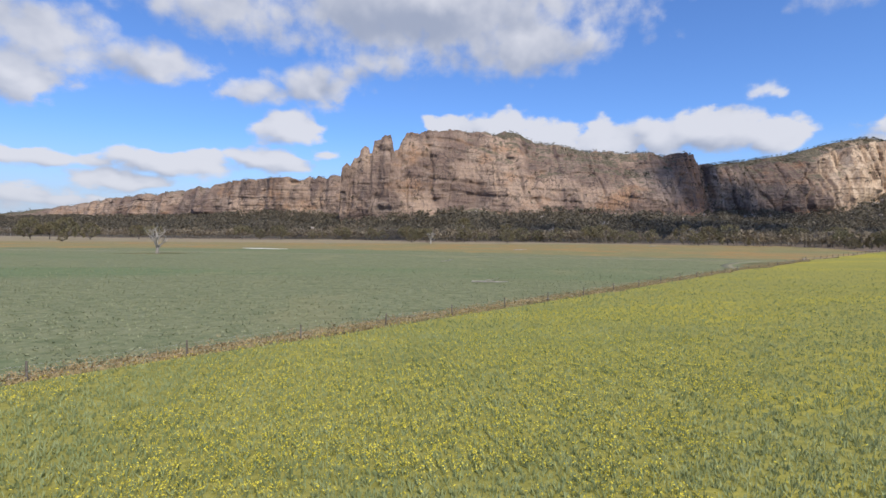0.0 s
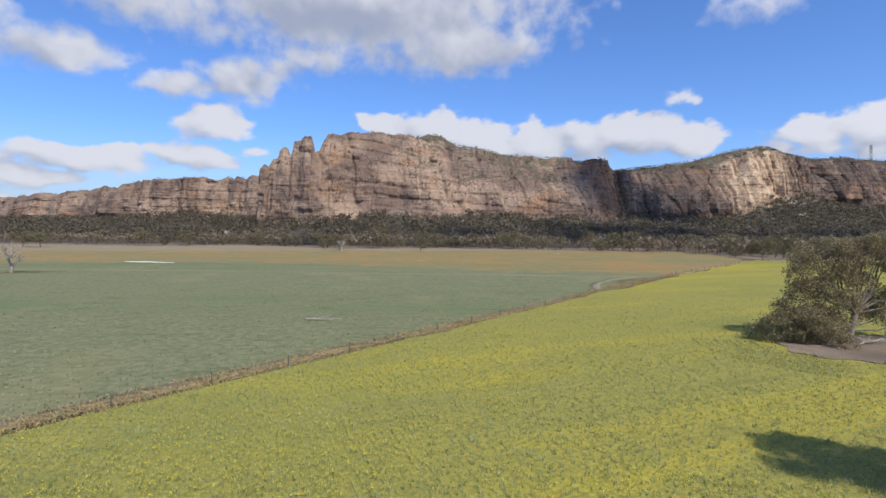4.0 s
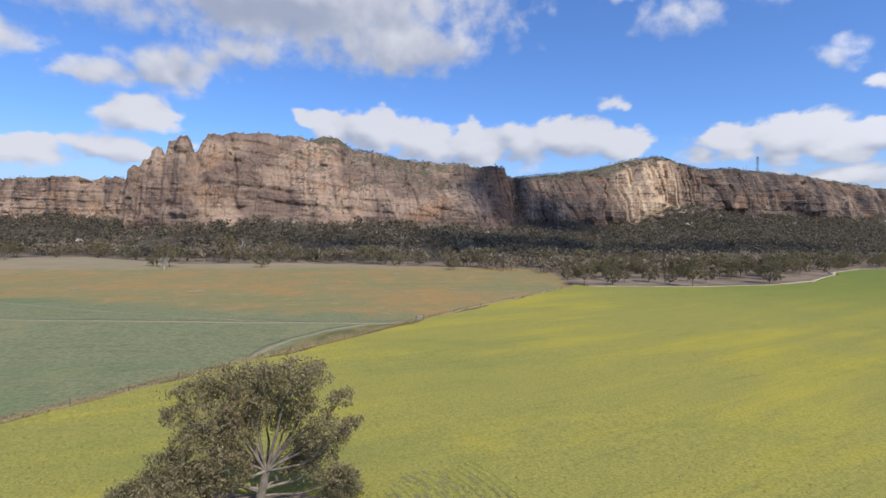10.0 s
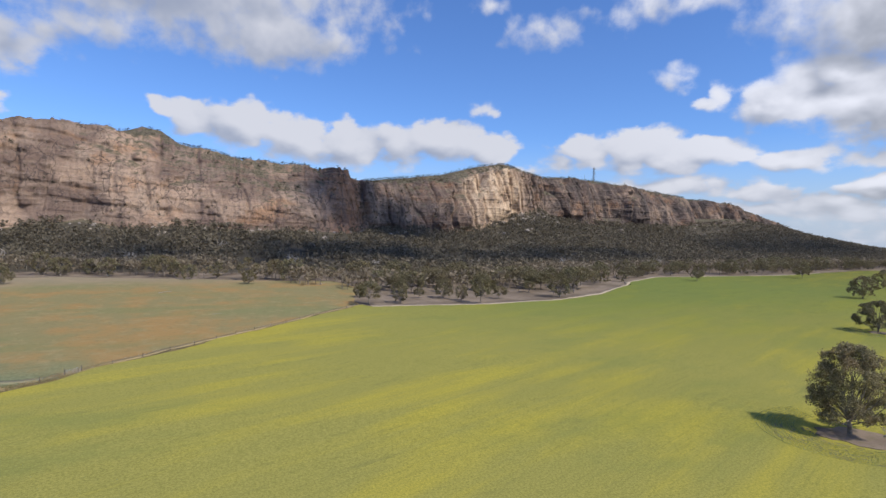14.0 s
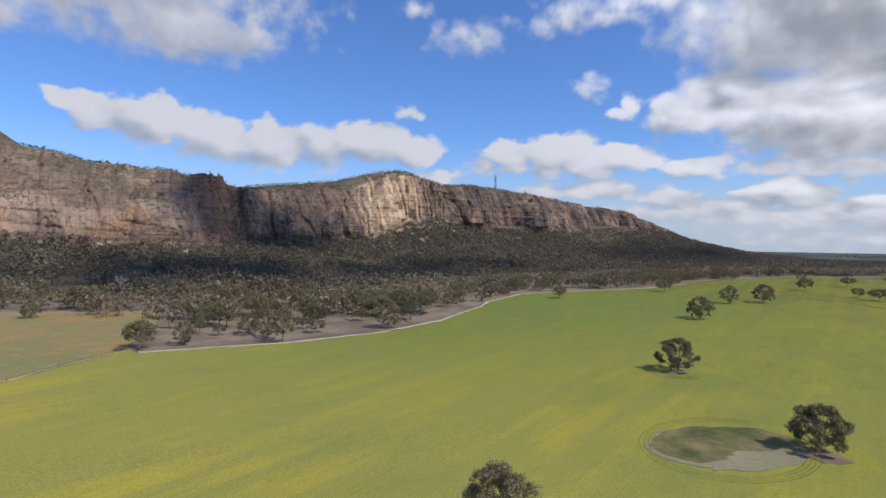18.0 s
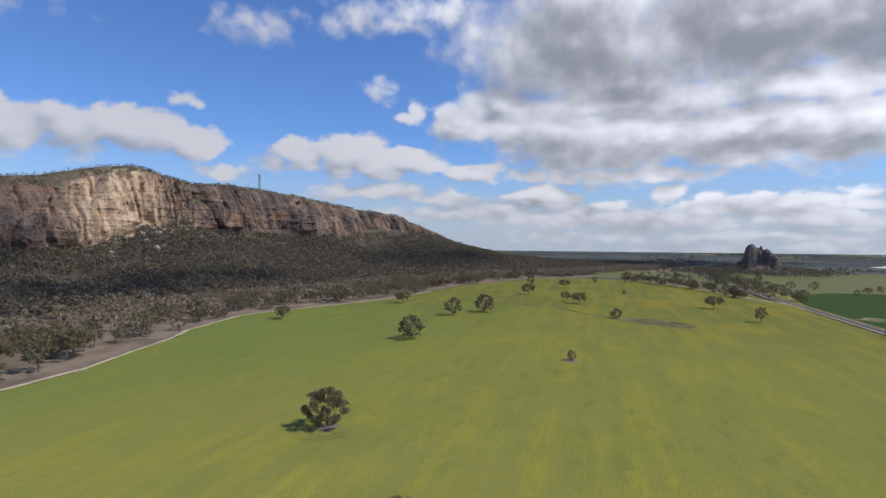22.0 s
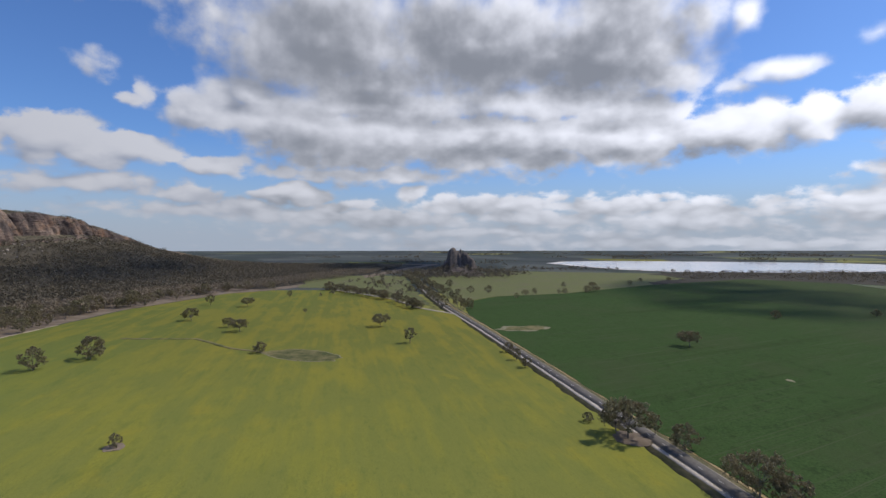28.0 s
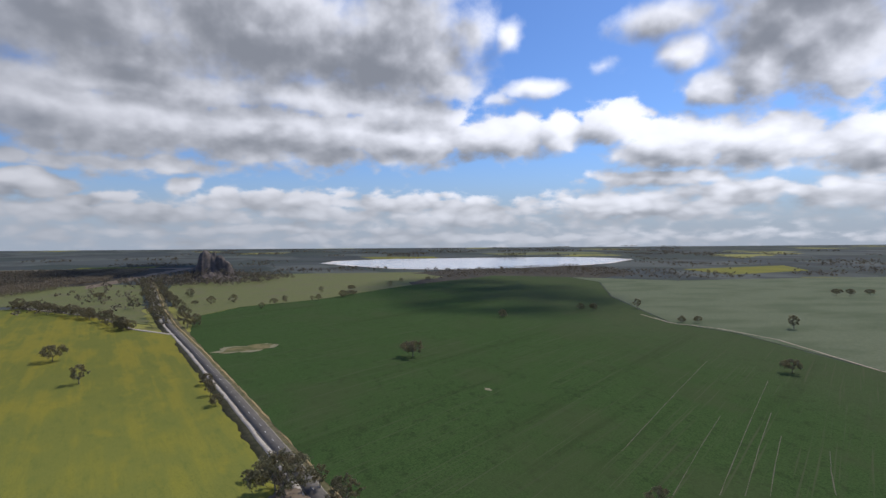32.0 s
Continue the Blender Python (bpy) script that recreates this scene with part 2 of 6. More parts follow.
sun_side = wvec("DOT_PRODUCT", direction, (math.sin(radians(SUN_AZ)) * math.cos(radians(SUN_EL)), math.cos(radians(SUN_AZ)) * math.cos(radians(SUN_EL)), math.sin(radians(SUN_EL))))
cloud_white = wscale((.71, .725, .80), wramp(sun_side, -.2, .80, .96, 2.0))
cloud_shade = wmix(heavy, (.345, .39, .51, 1), (.325, .345, .395, 1))
cloud_colour = wmix(lit, cloud_shade, cloud_white)
sky = wn("ShaderNodeTexSky")
sky.sky_type = "NISHITA"
sky.sun_disc = False
sky.sun_elevation, sky.sun_rotation = radians(SUN_EL), radians(SUN_AZ)
sky.air_density, sky.dust_density, sky.ozone_density, sky.altitude = 1.0, .6, 1.6, 150
tint = wn("ShaderNodeMix")
tint.data_type, tint.blend_type = "RGBA", "MULTIPLY"
tint.inputs[0].default_value = 1.0
wt.links.new(sky.outputs[0], tint.inputs[6])
SKY = 0.105
tint.inputs[7].default_value = (SKY * .74, SKY * 1.06, SKY * 1.62, 1)
haze = wmix(wramp(elevation, -1, 11, .85, 0), tint.outputs[2], (.46, .56, .72, 1))
total = wmix(wramp(elevation, -.5, 6.0, .60, 0), wmix(wmath("MULTIPLY", cover, .96), haze, cloud_colour), (.49, .55, .66, 1))
bg = wn("ShaderNodeBackground")
wt.links.new(total, bg.inputs[0])
bg.inputs[1].default_value = 1.0
out = wn("ShaderNodeOutputWorld")
wt.links.new(bg.outputs[0], out.inputs[0])

sun = new("sun", bpy.data.lights.new("sun", "SUN"))
sun.data.energy, sun.data.angle, sun.data.color = 4.3, radians(1.4), (1.0, .91, .77)
sun_way = Vector((math.sin(radians(SUN_AZ)) * math.cos(radians(SUN_EL)), math.cos(radians(SUN_AZ)) * math.cos(radians(SUN_EL)), math.sin(radians(SUN_EL))))
sun.matrix_world = look(sun_way * 1000, (0, 0, 0))

# ---------------------------------------------------------------- materials


class Mat:
    """A small builder for procedural materials."""

    def __init__(self, name, rough=.85, spec=.25):
        self.m = bpy.data.materials.new(name)
        self.m.use_nodes = True
        self.t = self.m.node_tree
        self.b = self.t.nodes["Principled BSDF"]
        self.b.inputs["Roughness"].default_value = rough
        self.b.inputs["Specular IOR Level"].default_value = spec
        self.pos = self.t.nodes.new("ShaderNodeNewGeometry").outputs["Position"]

    def put(self, value, socket):
        if hasattr(value, "is_output"):
            self.t.links.new(value, socket)
        else:
            socket.default_value = value

    def noise(self, scale, detail=4, rough=.55, stretch=(1, 1, 1), shift=0.0, turn=0.0, vector=None):
        mp = self.t.nodes.new("ShaderNodeMapping")
        self.put(self.pos if vector is None else vector, mp.inputs[0])
        mp.inputs["Location"].default_value = (shift, shift * .7, shift * 1.3)
        if turn:
            spin = self.t.nodes.new("ShaderNodeMapping")
            spin.inputs["Rotation"].default_value = (0, 0, turn)
            self.put(self.pos if vector is None else vector, spin.inputs[0])
            self.t.links.new(spin.outputs[0], mp.inputs[0])
        mp.inputs["Scale"].default_value = tuple(scale * s for s in stretch)
        n = self.t.nodes.new("ShaderNodeTexNoise")
        self.t.links.new(mp.outputs[0], n.inputs["Vector"])
        n.inputs["Scale"].default_value = 1.0
        n.inputs["Detail"].default_value = detail
        n.inputs["Roughness"].default_value = rough
        return n.outputs[0]

    def math(self, op, a, b=0.0):
        n = self.t.nodes.new("ShaderNodeMath")
        n.operation = op
        self.put(a, n.inputs[0])
        self.put(b, n.inputs[1])
        return n.outputs[0]

    def ramp(self, v, lo, hi, a=0.0, b=1.0):
        n = self.t.nodes.new("ShaderNodeMapRange")
        n.interpolation_type = "SMOOTHSTEP"
        self.put(v, n.inputs[0])
        for i, x in enumerate((lo, hi, a, b)):
            n.inputs[i + 1].default_value = x
        return n.outputs[0]

    def mix(self, f, a, b):
        n = self.t.nodes.new("ShaderNodeMix")
        n.data_type = "RGBA"
        self.put(f, n.inputs[0])
        self.put(a if hasattr(a, "is_output") else (*a, 1), n.inputs[6])
        self.put(b if hasattr(b, "is_output") else (*b, 1), n.inputs[7])
        return n.outputs[2]

    def random(self):
        return self.t.nodes.new("ShaderNodeObjectInfo").outputs["Random"]

    def island(self):
        return self.t.nodes.new("ShaderNodeNewGeometry").outputs["Random Per Island"]

    def axis(self, k, normal=False):
        s = self.t.nodes.new("ShaderNodeSeparateXYZ")
        g = self.t.nodes.new("ShaderNodeNewGeometry").outputs["Normal"] if normal else self.pos
        self.t.links.new(g, s.inputs[0])
        return s.outputs[k]

    def bump(self, height, dist=.1, strength=1.0):
        n = self.t.nodes.new("ShaderNodeBump")
        n.inputs["Distance"].default_value = dist
        n.inputs["Strength"].default_value = strength
        self.put(height, n.inputs["Height"])
        self.t.links.new(n.outputs[0], self.b.inputs["Normal"])

    def done(self, colour):
        self.put(colour if hasattr(colour, "is_output") else (*colour, 1), self.b.inputs["Base Color"])
        return self.m


def mat_canola():
    m = Mat("flowering_crop", .92, .08)
    along = radians(-17.5)
    big = m.noise(.009, 4, .6, (1, 1.4, 1))
    mid = m.noise(.030, 4, .52, (.6, 2.2, 1), 3.0, radians(-17))
    rows = m.noise(.30, 3, .6, (.02, 1, 1), 5.0, along)
    drill = m.noise(1.1, 3, .6, (.05, 1, 1), 25.0, along)
    passes = m.noise(.085, 2, .5, (.02, 1, 1), 15.0, along)
    fine = m.noise(2.4, 5, .75)
    tiny = m.noise(4.5, 3, .7, shift=2.0)
    clump = m.noise(.38, 5, .7, (1, 1.3, 1), 31.0)
    mixed = m.math("ADD", m.math("MULTIPLY", mid, .60), m.math("ADD", m.math("MULTIPLY", big, .50), m.math("ADD", m.math("MULTIPLY", rows, .26), m.math("MULTIPLY", passes, .34))))
    gold = m.ramp(m.math("ADD", mixed, m.ramp(m.axis(0), 0, 600, -.01, .01)), .78, 1.04)
    leafy = m.mix(m.ramp(fine, .28, .72), (.175, .172, .042), (.320, .298, .082))
    bloom = m.mix(m.ramp(fine, .28, .72), (.26, .225, .032), (.51, .43, .050))
    c = m.mix(m.math("MULTIPLY", m.math("ADD", gold, m.ramp(tiny, .5, .75, 0, .3)), .60), leafy, bloom)
    c = m.mix(m.ramp(m.noise(.02, 5, .65, (1, 1.8, 1), 9.0), .52, .72, 0, .45), c, (.165, .190, .058))
    c = m.mix(m.ramp(m.noise(.12, 4, .7, (.5, 2.2, 1), 19.0, along), .58, .74, 0, .34), c, (.125, .13, .052))
    # patches in fuller flower
    c = m.mix(m.ramp(m.noise(.024, 5, .62, (.8, 1.5, 1), 51.0, along), .60, .74, 0, .45), c, m.mix(m.ramp(fine, .3, .7), (.27, .235, .035), (.48, .41, .05)))
    c = m.mix(m.ramp(clump, .54, .70, 0, .14), c, (.115, .12, .036))
    # single dark gaps between plants
    c = m.mix(m.ramp(m.noise(3.0, 3, .65, (.8, 1.2, 1), 61.0), .58, .72, 0, .32), c, (.085, .075, .030))
    c = m.mix(m.ramp(drill, .54, .72, 0, .20), c, (.115, .122, .038))
    # the crop east of the dam flowers thinner over darker leaf
    c = m.mix(m.ramp(m.math("ADD", m.axis(0), m.math("MULTIPLY", m.math("SUBTRACT", big, .5), 260)), 140, 560, 0, .54), c, (.116, .148, .026))
    c = m.mix(m.math("MULTIPLY", m.ramp(m.math("ADD", m.axis(1), m.math("MULTIPLY", m.math("SUBTRACT", mid, .5), 190)), 150, 290, 0, .5), m.ramp(m.axis(0), 180, 380)), c, (.105, .160, .042))
    c = m.mix(m.ramp(m.axis(0), 520, 900, 0, .55), c, m.mix(m.ramp(m.math("ADD", gold, m.math("MULTIPLY", passes, .5)), .2, .9), (.105, .112, .022), (.19, .155, .022)))
    # long yellow and dark green streaks down the drill rows of the eastern half
    east = m.ramp(m.axis(0), 330, 470)
    c = m.mix(m.math("MULTIPLY", east, m.ramp(m.noise(.045, 6, .68, (.7, 1.2, 1), 77.0, along), .54, .72, 0, .36)), c, (.285, .235, .026))
    c = m.mix(m.math("MULTIPLY", east, m.ramp(m.noise(.12, 6, .7, (.45, 1.3, 1), 83.0, along), .50, .70, 0, .36)), c, (.085, .118, .030))
    c = m.mix(m.math("MULTIPLY", east, m.ramp(m.noise(.9, 4, .7, (.45, 1.3, 1), 87.0, along), .54, .70, 0, .38)), c, (.080, .098, .026))
    m.bump(m.math("ADD", fine, m.math("ADD", m.math("MULTIPLY", tiny, .5), m.math("MULTIPLY", drill, .9))), .12, .4)
    return m.done(c)


def mat_pasture():
    m = Mat("pasture_grass", .92, .1)
    y = m.axis(1)
    big = m.noise(.012, 4, .6, (.6, 1.8, 1), 2)
    mid = m.noise(.045, 5, .6, (1.1, .8, 1), 1)
    fine = m.noise(.9, 5, .7)
    g = m.mix(m.ramp(fine, .3, .7), (.122, .142, .072), (.215, .222, .125))
    g = m.mix(m.ramp(big, .5, .66, 0, .65), g, (.115, .165, .075))
    g = m.mix(m.ramp(m.noise(.22, 5, .7, (.6, 1.6, 1), 14), .52, .68, 0, .5), g, (.085, .105, .05))
    g = m.mix(m.ramp(mid, .55, .68, 0, .35), g, (.25, .23, .12))
    # beyond the cross track the paddock is grazed down to rusty weeds
    line = m.math("ADD", y, m.math("MULTIPLY", m.math("ADD", m.math("MAXIMUM", m.axis(0), -60.0), 60.0), .5))
    band = m.ramp(m.math("ADD", line, m.math("MULTIPLY", m.math("SUBTRACT", mid, .5), 40)), 294, 318)
    rust = m.mix(m.ramp(mid, .42, .66), (.225, .19, .088), (.305, .19, .074))
    rust = m.mix(m.ramp(m.noise(.016, 5, .6, (.5, 1.6, 1), 6), .52, .68, 0, .7), rust, (.175, .185, .08))
    rust = m.mix(m.ramp(m.noise(.16, 5, .7, (1, .8, 1), 16), .50, .68, 0, .55), rust, (.31, .25, .13))
    rust = m.mix(m.ramp(m.noise(.5, 4, .7, shift=23), .52, .70, 0, .5), rust, (.13, .115, .055))
    c = m.mix(m.math("MULTIPLY", band, .92), g, rust)
    edge = m.ramp(m.math("ADD", y, m.math("MULTIPLY", m.math("SUBTRACT", mid, .5), 90)), 420, 500)
    c = m.mix(m.math("MULTIPLY", edge, .8), c, m.mix(mid, (.20, .17, .115), (.31, .26, .18)))
    m.bump(fine, .3, .7)
    return m.done(c)


def mat_soil():
    m = Mat("bare_woodland_soil", .95, .1)
    mid = m.noise(.05, 5, .65)
    fine = m.noise(.7, 5, .7, shift=2)
    c = m.mix(m.ramp(mid, .35, .65), (.135, .105, .082), (.235, .186, .145))
    c = m.mix(m.ramp(fine, .45, .7, 0, .6), c, (.12, .115, .06))
    m.bump(fine, .2, .6)
    return m.done(c)


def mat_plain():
    """The far plain: paddocks, scrub and stubble in long flat patches, tinted blue-grey to imitate haze."""
    m = Mat("haze_tinted_plain", .95, .1)
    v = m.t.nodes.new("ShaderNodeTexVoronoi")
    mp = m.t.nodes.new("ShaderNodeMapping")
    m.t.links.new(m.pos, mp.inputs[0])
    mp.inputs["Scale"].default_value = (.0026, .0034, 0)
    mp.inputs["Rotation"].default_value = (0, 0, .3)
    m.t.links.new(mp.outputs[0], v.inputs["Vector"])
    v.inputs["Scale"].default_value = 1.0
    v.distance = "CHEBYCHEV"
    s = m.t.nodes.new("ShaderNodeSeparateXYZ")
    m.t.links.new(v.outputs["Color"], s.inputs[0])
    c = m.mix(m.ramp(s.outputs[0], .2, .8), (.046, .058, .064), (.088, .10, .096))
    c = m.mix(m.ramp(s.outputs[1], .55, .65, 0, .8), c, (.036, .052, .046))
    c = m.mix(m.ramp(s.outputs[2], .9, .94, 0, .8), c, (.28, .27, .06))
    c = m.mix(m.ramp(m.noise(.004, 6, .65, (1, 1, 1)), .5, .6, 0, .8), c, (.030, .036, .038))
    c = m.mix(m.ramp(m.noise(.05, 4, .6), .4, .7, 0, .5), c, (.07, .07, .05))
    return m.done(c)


def mat_green():
    m = Mat("young_cereal_crop", 1.0, .03)
    rows = m.noise(.3, 3, .6, (.02, 1.0, 1), 4, radians(56))
    big = m.noise(.012, 4, .6, (1, 1.3, 1), 8)
    fine = m.noise(1.0, 4, .7)
    c = m.mix(m.ramp(fine, .3, .7), (.029, .054, .018), (.054, .096, .030))
    c = m.mix(m.ramp(m.noise(.10, 5, .7, (1, 1.5, 1), 22), .50, .68, 0, .5), c, (.025, .040, .016))
    c = m.mix(m.ramp(big, .45, .68, 0, .6), c, (.052, .070, .030))
    c = m.mix(m.ramp(rows, .56, .78, 0, .45), c, (.066, .074, .040))
    c = m.mix(m.ramp(m.noise(.06, 3, .55, (.05, 1.0, 1), 12, radians(56)), .54, .72, 0, .4), c, (.026, .042, .015))
    c = m.mix(m.ramp(m.noise(.75, 2, .5, (.012, 1.0, 1), 33, radians(54)), .60, .70, 0, .6), c, (.075, .085, .045))
    c = m.mix(m.ramp(m.math("ADD", m.math("MULTIPLY", m.axis(1), -1.0), m.math("MULTIPLY", m.noise(.01, 4, .6, shift=40), 240)), 440, 640, 0, .35), c, (.075, .082, .048))
    m.bump(m.math("ADD", fine, rows), .2, .5)
    return m.done(c)


def mat_pale():
    m = Mat("pale_pasture", .92, .1)
    fine = m.noise(.5, 5, .7)
    big = m.noise(.012, 4, .6, (1.6, .7, 1), 3)
    c = m.mix(m.ramp(fine, .3, .7), (.085, .108, .060), (.135, .152, .092))
    c = m.mix(m.ramp(big, .42, .68, 0, .7), c, (.062, .088, .044))
    return m.done(c)


def mat_tan():
    m = Mat("dry_paddock", .92, .1)
    fine = m.noise(.4, 5, .7)
    c = m.mix(m.ramp(fine, .3, .7), (.098, .116, .046), (.152, .156, .066))
    c = m.mix(m.ramp(m.noise(.02, 4, .6), .5, .65, 0, .6), c, (.13, .12, .075))
    return m.done(c)


def mat_plain_colour(name, a, b, scale=.6, rough=.85, spec=.25, bump=.05):
    m = Mat(name, rough, spec)
    n = m.noise(scale, 5, .65)
    w = m.noise(scale * .12, 3, .6, shift=3)
    if bump:
        m.bump(n, bump, .7)
    return m.done(m.mix(m.ramp(m.math("ADD", m.math("MULTIPLY", n, .65), m.math("MULTIPLY", w, .35)), .32, .68), a, b))


def mat_rock():
    m = Mat("weathered_sandstone", .9, .15)
    streak = m.noise(.075, 5, .65, (1, 1, .12), 2)
    strata = m.noise(.075, 6, .62, (.16, .16, 1.7), 5)
    big = m.noise(.011, 4, .6, (1, 1, 1.2), 1)
    orange = m.noise(.017, 6, .64, (1, 1, 1.6), 11)
    fine = m.noise(.45, 6, .72)
    c = m.mix(m.ramp(big, .42, .60), (.18, .126, .102), (.39, .283, .21))
    c = m.mix(m.ramp(strata, .47, .64, 0, .36), c, (.25, .19, .15))
    c = m.mix(m.ramp(m.noise(.020, 5, .62, (1, 1, 1.3), 17), .50, .66, 0, .5), c, (.35, .27, .21))
    c = m.mix(m.ramp(orange, .52, .68, 0, .7), c, (.34, .195, .11))
    # iron-stained rock about the gully's knob
    iron = m.ramp(m.math("ABSOLUTE", m.math("SUBTRACT", m.math("ADD", m.axis(0), m.math("MULTIPLY", m.noise(.03, 4, .6, shift=3), 50)), 430)), 22, 62, .7, 0)
    c = m.mix(iron, c, m.mix(m.ramp(streak, .4, .62), (.30, .155, .085), (.15, .09, .07)))
    # the sunlit face near the middle of the range, its light put into paler colour
    sunlit_face = m.math("MULTIPLY", m.ramp(m.math("ABSOLUTE", m.math("SUBTRACT", m.math("ADD", m.axis(0), m.math("MULTIPLY", m.noise(.02, 4, .6, shift=8), 90)), 800)), 42, 112, 1, 0), m.ramp(m.axis(1), 1040, 1000))
    # cloud shade on the eastern cliffs and the walls about the gully, painted as darker rock
    cliff_shade = m.math("MULTIPLY", m.math("ADD", m.ramp(m.axis(0), 840, 930), m.math("MULTIPLY", m.ramp(m.axis(0), 410, 470), m.ramp(m.axis(0), 760, 660))), m.ramp(m.noise(.02, 5, .62, (1, 1, .5), 71), .38, .60, .88, .2))
    c = m.mix(cliff_shade, c, m.mix(m.ramp(orange, .5, .62), (.086, .070, .066), (.17, .10, .066)))
    c = m.mix(m.math("MULTIPLY", sunlit_face, .95), c, m.mix(m.ramp(streak, .45, .6), (.58, .44, .31), (.44, .30, .19)))
    c = m.mix(m.ramp(streak, .52, .70, 0, .7), c, (.092, .072, .068))
    # dark upright bands paint in the shaded recesses of the eastern cliffs
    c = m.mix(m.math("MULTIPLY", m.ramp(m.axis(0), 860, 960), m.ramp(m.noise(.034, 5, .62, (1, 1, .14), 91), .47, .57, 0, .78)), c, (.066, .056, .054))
    c = m.mix(m.ramp(fine, .48, .68, 0, .5), c, (.105, .08, .072))
    c = m.mix(m.ramp(m.noise(.14, 5, .7, (1, 1, .6), 4), .56, .7, 0, .4), c, (.34, .275, .225))
    bedding = m.noise(.20, 4, .65, (.10, .10, 1.5), 27)
    c = m.mix(m.ramp(bedding, .56, .68, 0, .34), c, (.115, .09, .08))
    # open joints: thin dark lines, mostly upright
    joint = m.t.nodes.new("ShaderNodeTexVoronoi")
    joint.feature = "DISTANCE_TO_EDGE"
    jm = m.t.nodes.new("ShaderNodeMapping")
    jm.inputs["Scale"].default_value = (.075, .075, .042)
    warp = m.t.nodes.new("ShaderNodeVectorMath")
    wobble = m.t.nodes.new("ShaderNodeTexNoise")
    wobble.inputs["Scale"].default_value, wobble.inputs["Detail"].default_value = .06, 4
    m.t.links.new(m.pos, wobble.inputs["Vector"])
    warp.operation = "MULTIPLY_ADD"
    m.t.links.new(wobble.outputs[1], warp.inputs[0])
    warp.inputs[1].default_value = (22, 22, 22)
    m.t.links.new(m.pos, warp.inputs[2])
    m.t.links.new(warp.outputs[0], jm.inputs[0])
    m.t.links.new(jm.outputs[0], joint.inputs["Vector"])
    joint.inputs["Scale"].default_value = 1.0
    c = m.mix(m.math("MULTIPLY", m.ramp(joint.outputs["Distance"], .012, .055, .75, 0), m.ramp(m.noise(.03, 3, .6, shift=44), .42, .58)), c, (.060, .048, .045))
    c = m.mix(m.ramp(bedding, .32, .44, .28, 0), c, (.38, .30, .235))
    scrub = m.mix(m.ramp(m.noise(.25, 5, .7, shift=7), .4, .62), (.055, .06, .035), (.16, .135, .095))
    flat_top = m.ramp(m.math("ADD", m.axis(2, True), m.math("MULTIPLY", m.math("SUBTRACT", m.noise(.06, 4, .6), .5), .6)), .66, .88)
    c = m.mix(m.math("MULTIPLY", flat_top, .85), c, scrub)
    m.bump(m.math("ADD", fine, m.math("ADD", m.math("MULTIPLY", strata, 2.0), m.math("ADD", streak, m.math("MULTIPLY", bedding, -1.2)))), 1.6, .9)
    return m.done(c)


def mat_leaf(name, a, b, rust=(.13, .088, .05), amount=.5):
    m = Mat(name, .6, .25)
    v = m.math("ADD", m.math("MULTIPLY", m.island(), .55), m.math("MULTIPLY", m.noise(.5, 3, .6), .45))
    c = m.mix(m.ramp(v, .2, .8), a, b)
    c = m.mix(m.ramp(m.noise(.22, 3, .6, shift=5), .5, .68, 0, amount), c, rust)
    c = m.mix(m.math("MULTIPLY", m.random(), .3), c, rust)
    thin = m.t.nodes.new("ShaderNodeBsdfTranslucent")
    m.t.links.new(c, thin.inputs[0])
    both = m.t.nodes.new("ShaderNodeMixShader")
    both.inputs[0].default_value = .35
    m.t.links.new(m.b.outputs[0], both.inputs[1])
    m.t.links.new(thin.outputs[0], both.inputs[2])
    m.t.links.new(both.outputs[0], m.t.nodes["Material Output"].inputs[0])
    return m.done(c)


M_CANOLA, M_PASTURE, M_SOIL, M_PLAIN, M_GREEN, M_PALE, M_TAN, M_ROCK = (f() for f in (
    mat_canola, mat_pasture, mat_soil, mat_plain, mat_green, mat_pale, mat_tan, mat_rock))
M_LEAF = mat_leaf("eucalypt_leaves", (.15, .145, .078), (.36, .32, .185), (.28, .20, .12))
M_LEAF_DARK = mat_leaf("dark_eucalypt_leaves", (.115, .115, .060), (.30, .268, .155), (.22, .16, .098))
M_LEAF_RED = mat_leaf("bronze_eucalypt_leaves", (.14, .112, .064), (.27, .205, .118), (.24, .155, .082), .6)
M_WOODS = mat_leaf("woodland_leaves", (.082, .075, .053), (.20, .175, .125), (.165, .125, .088))
M_OPENWOOD = mat_leaf("open_woodland_leaves", (.125, .112, .078), (.31, .265, .19), (.25, .19, .13))
M_SCRUB = mat_leaf("scrub_leaves", (.030, .036, .020), (.085, .082, .046), (.08, .06, .04))
M_CLOUD = mat_plain_colour("cloud_white", (.85, .86, .88), (.92, .92, .93), .01, 1.0, 0.0, 0)
M_TALUS = mat_plain_colour("heath_and_litter", (.050, .046, .034), (.105, .090, .068), .22, .95, .1, .3)
M_BOULDER = mat_plain_colour("pale_sandstone_boulder", (.20, .17, .145), (.38, .34, .30), .5, .9, .2, .2)
M_BARK = mat_plain_colour("pale_bark", (.10, .085, .07), (.28, .245, .205), 1.2, .9, .2)
M_DEAD = mat_plain_colour("bleached_dead_wood", (.22, .195, .17), (.44, .41, .37), 2.0, .9, .2)
M_ASPHALT = mat_plain_colour("asphalt", (.085, .08, .075), (.14, .13, .12), .8, .98, .05)
M_GRAVEL = mat_plain_colour("pale_gravel", (.28, .25, .215), (.44, .40, .35), .7, .98, .05)
M_SHOULDER = mat_plain_colour("road_shoulder_gravel", (.16, .145, .12), (.29, .265, .225), .7, .98, .05)
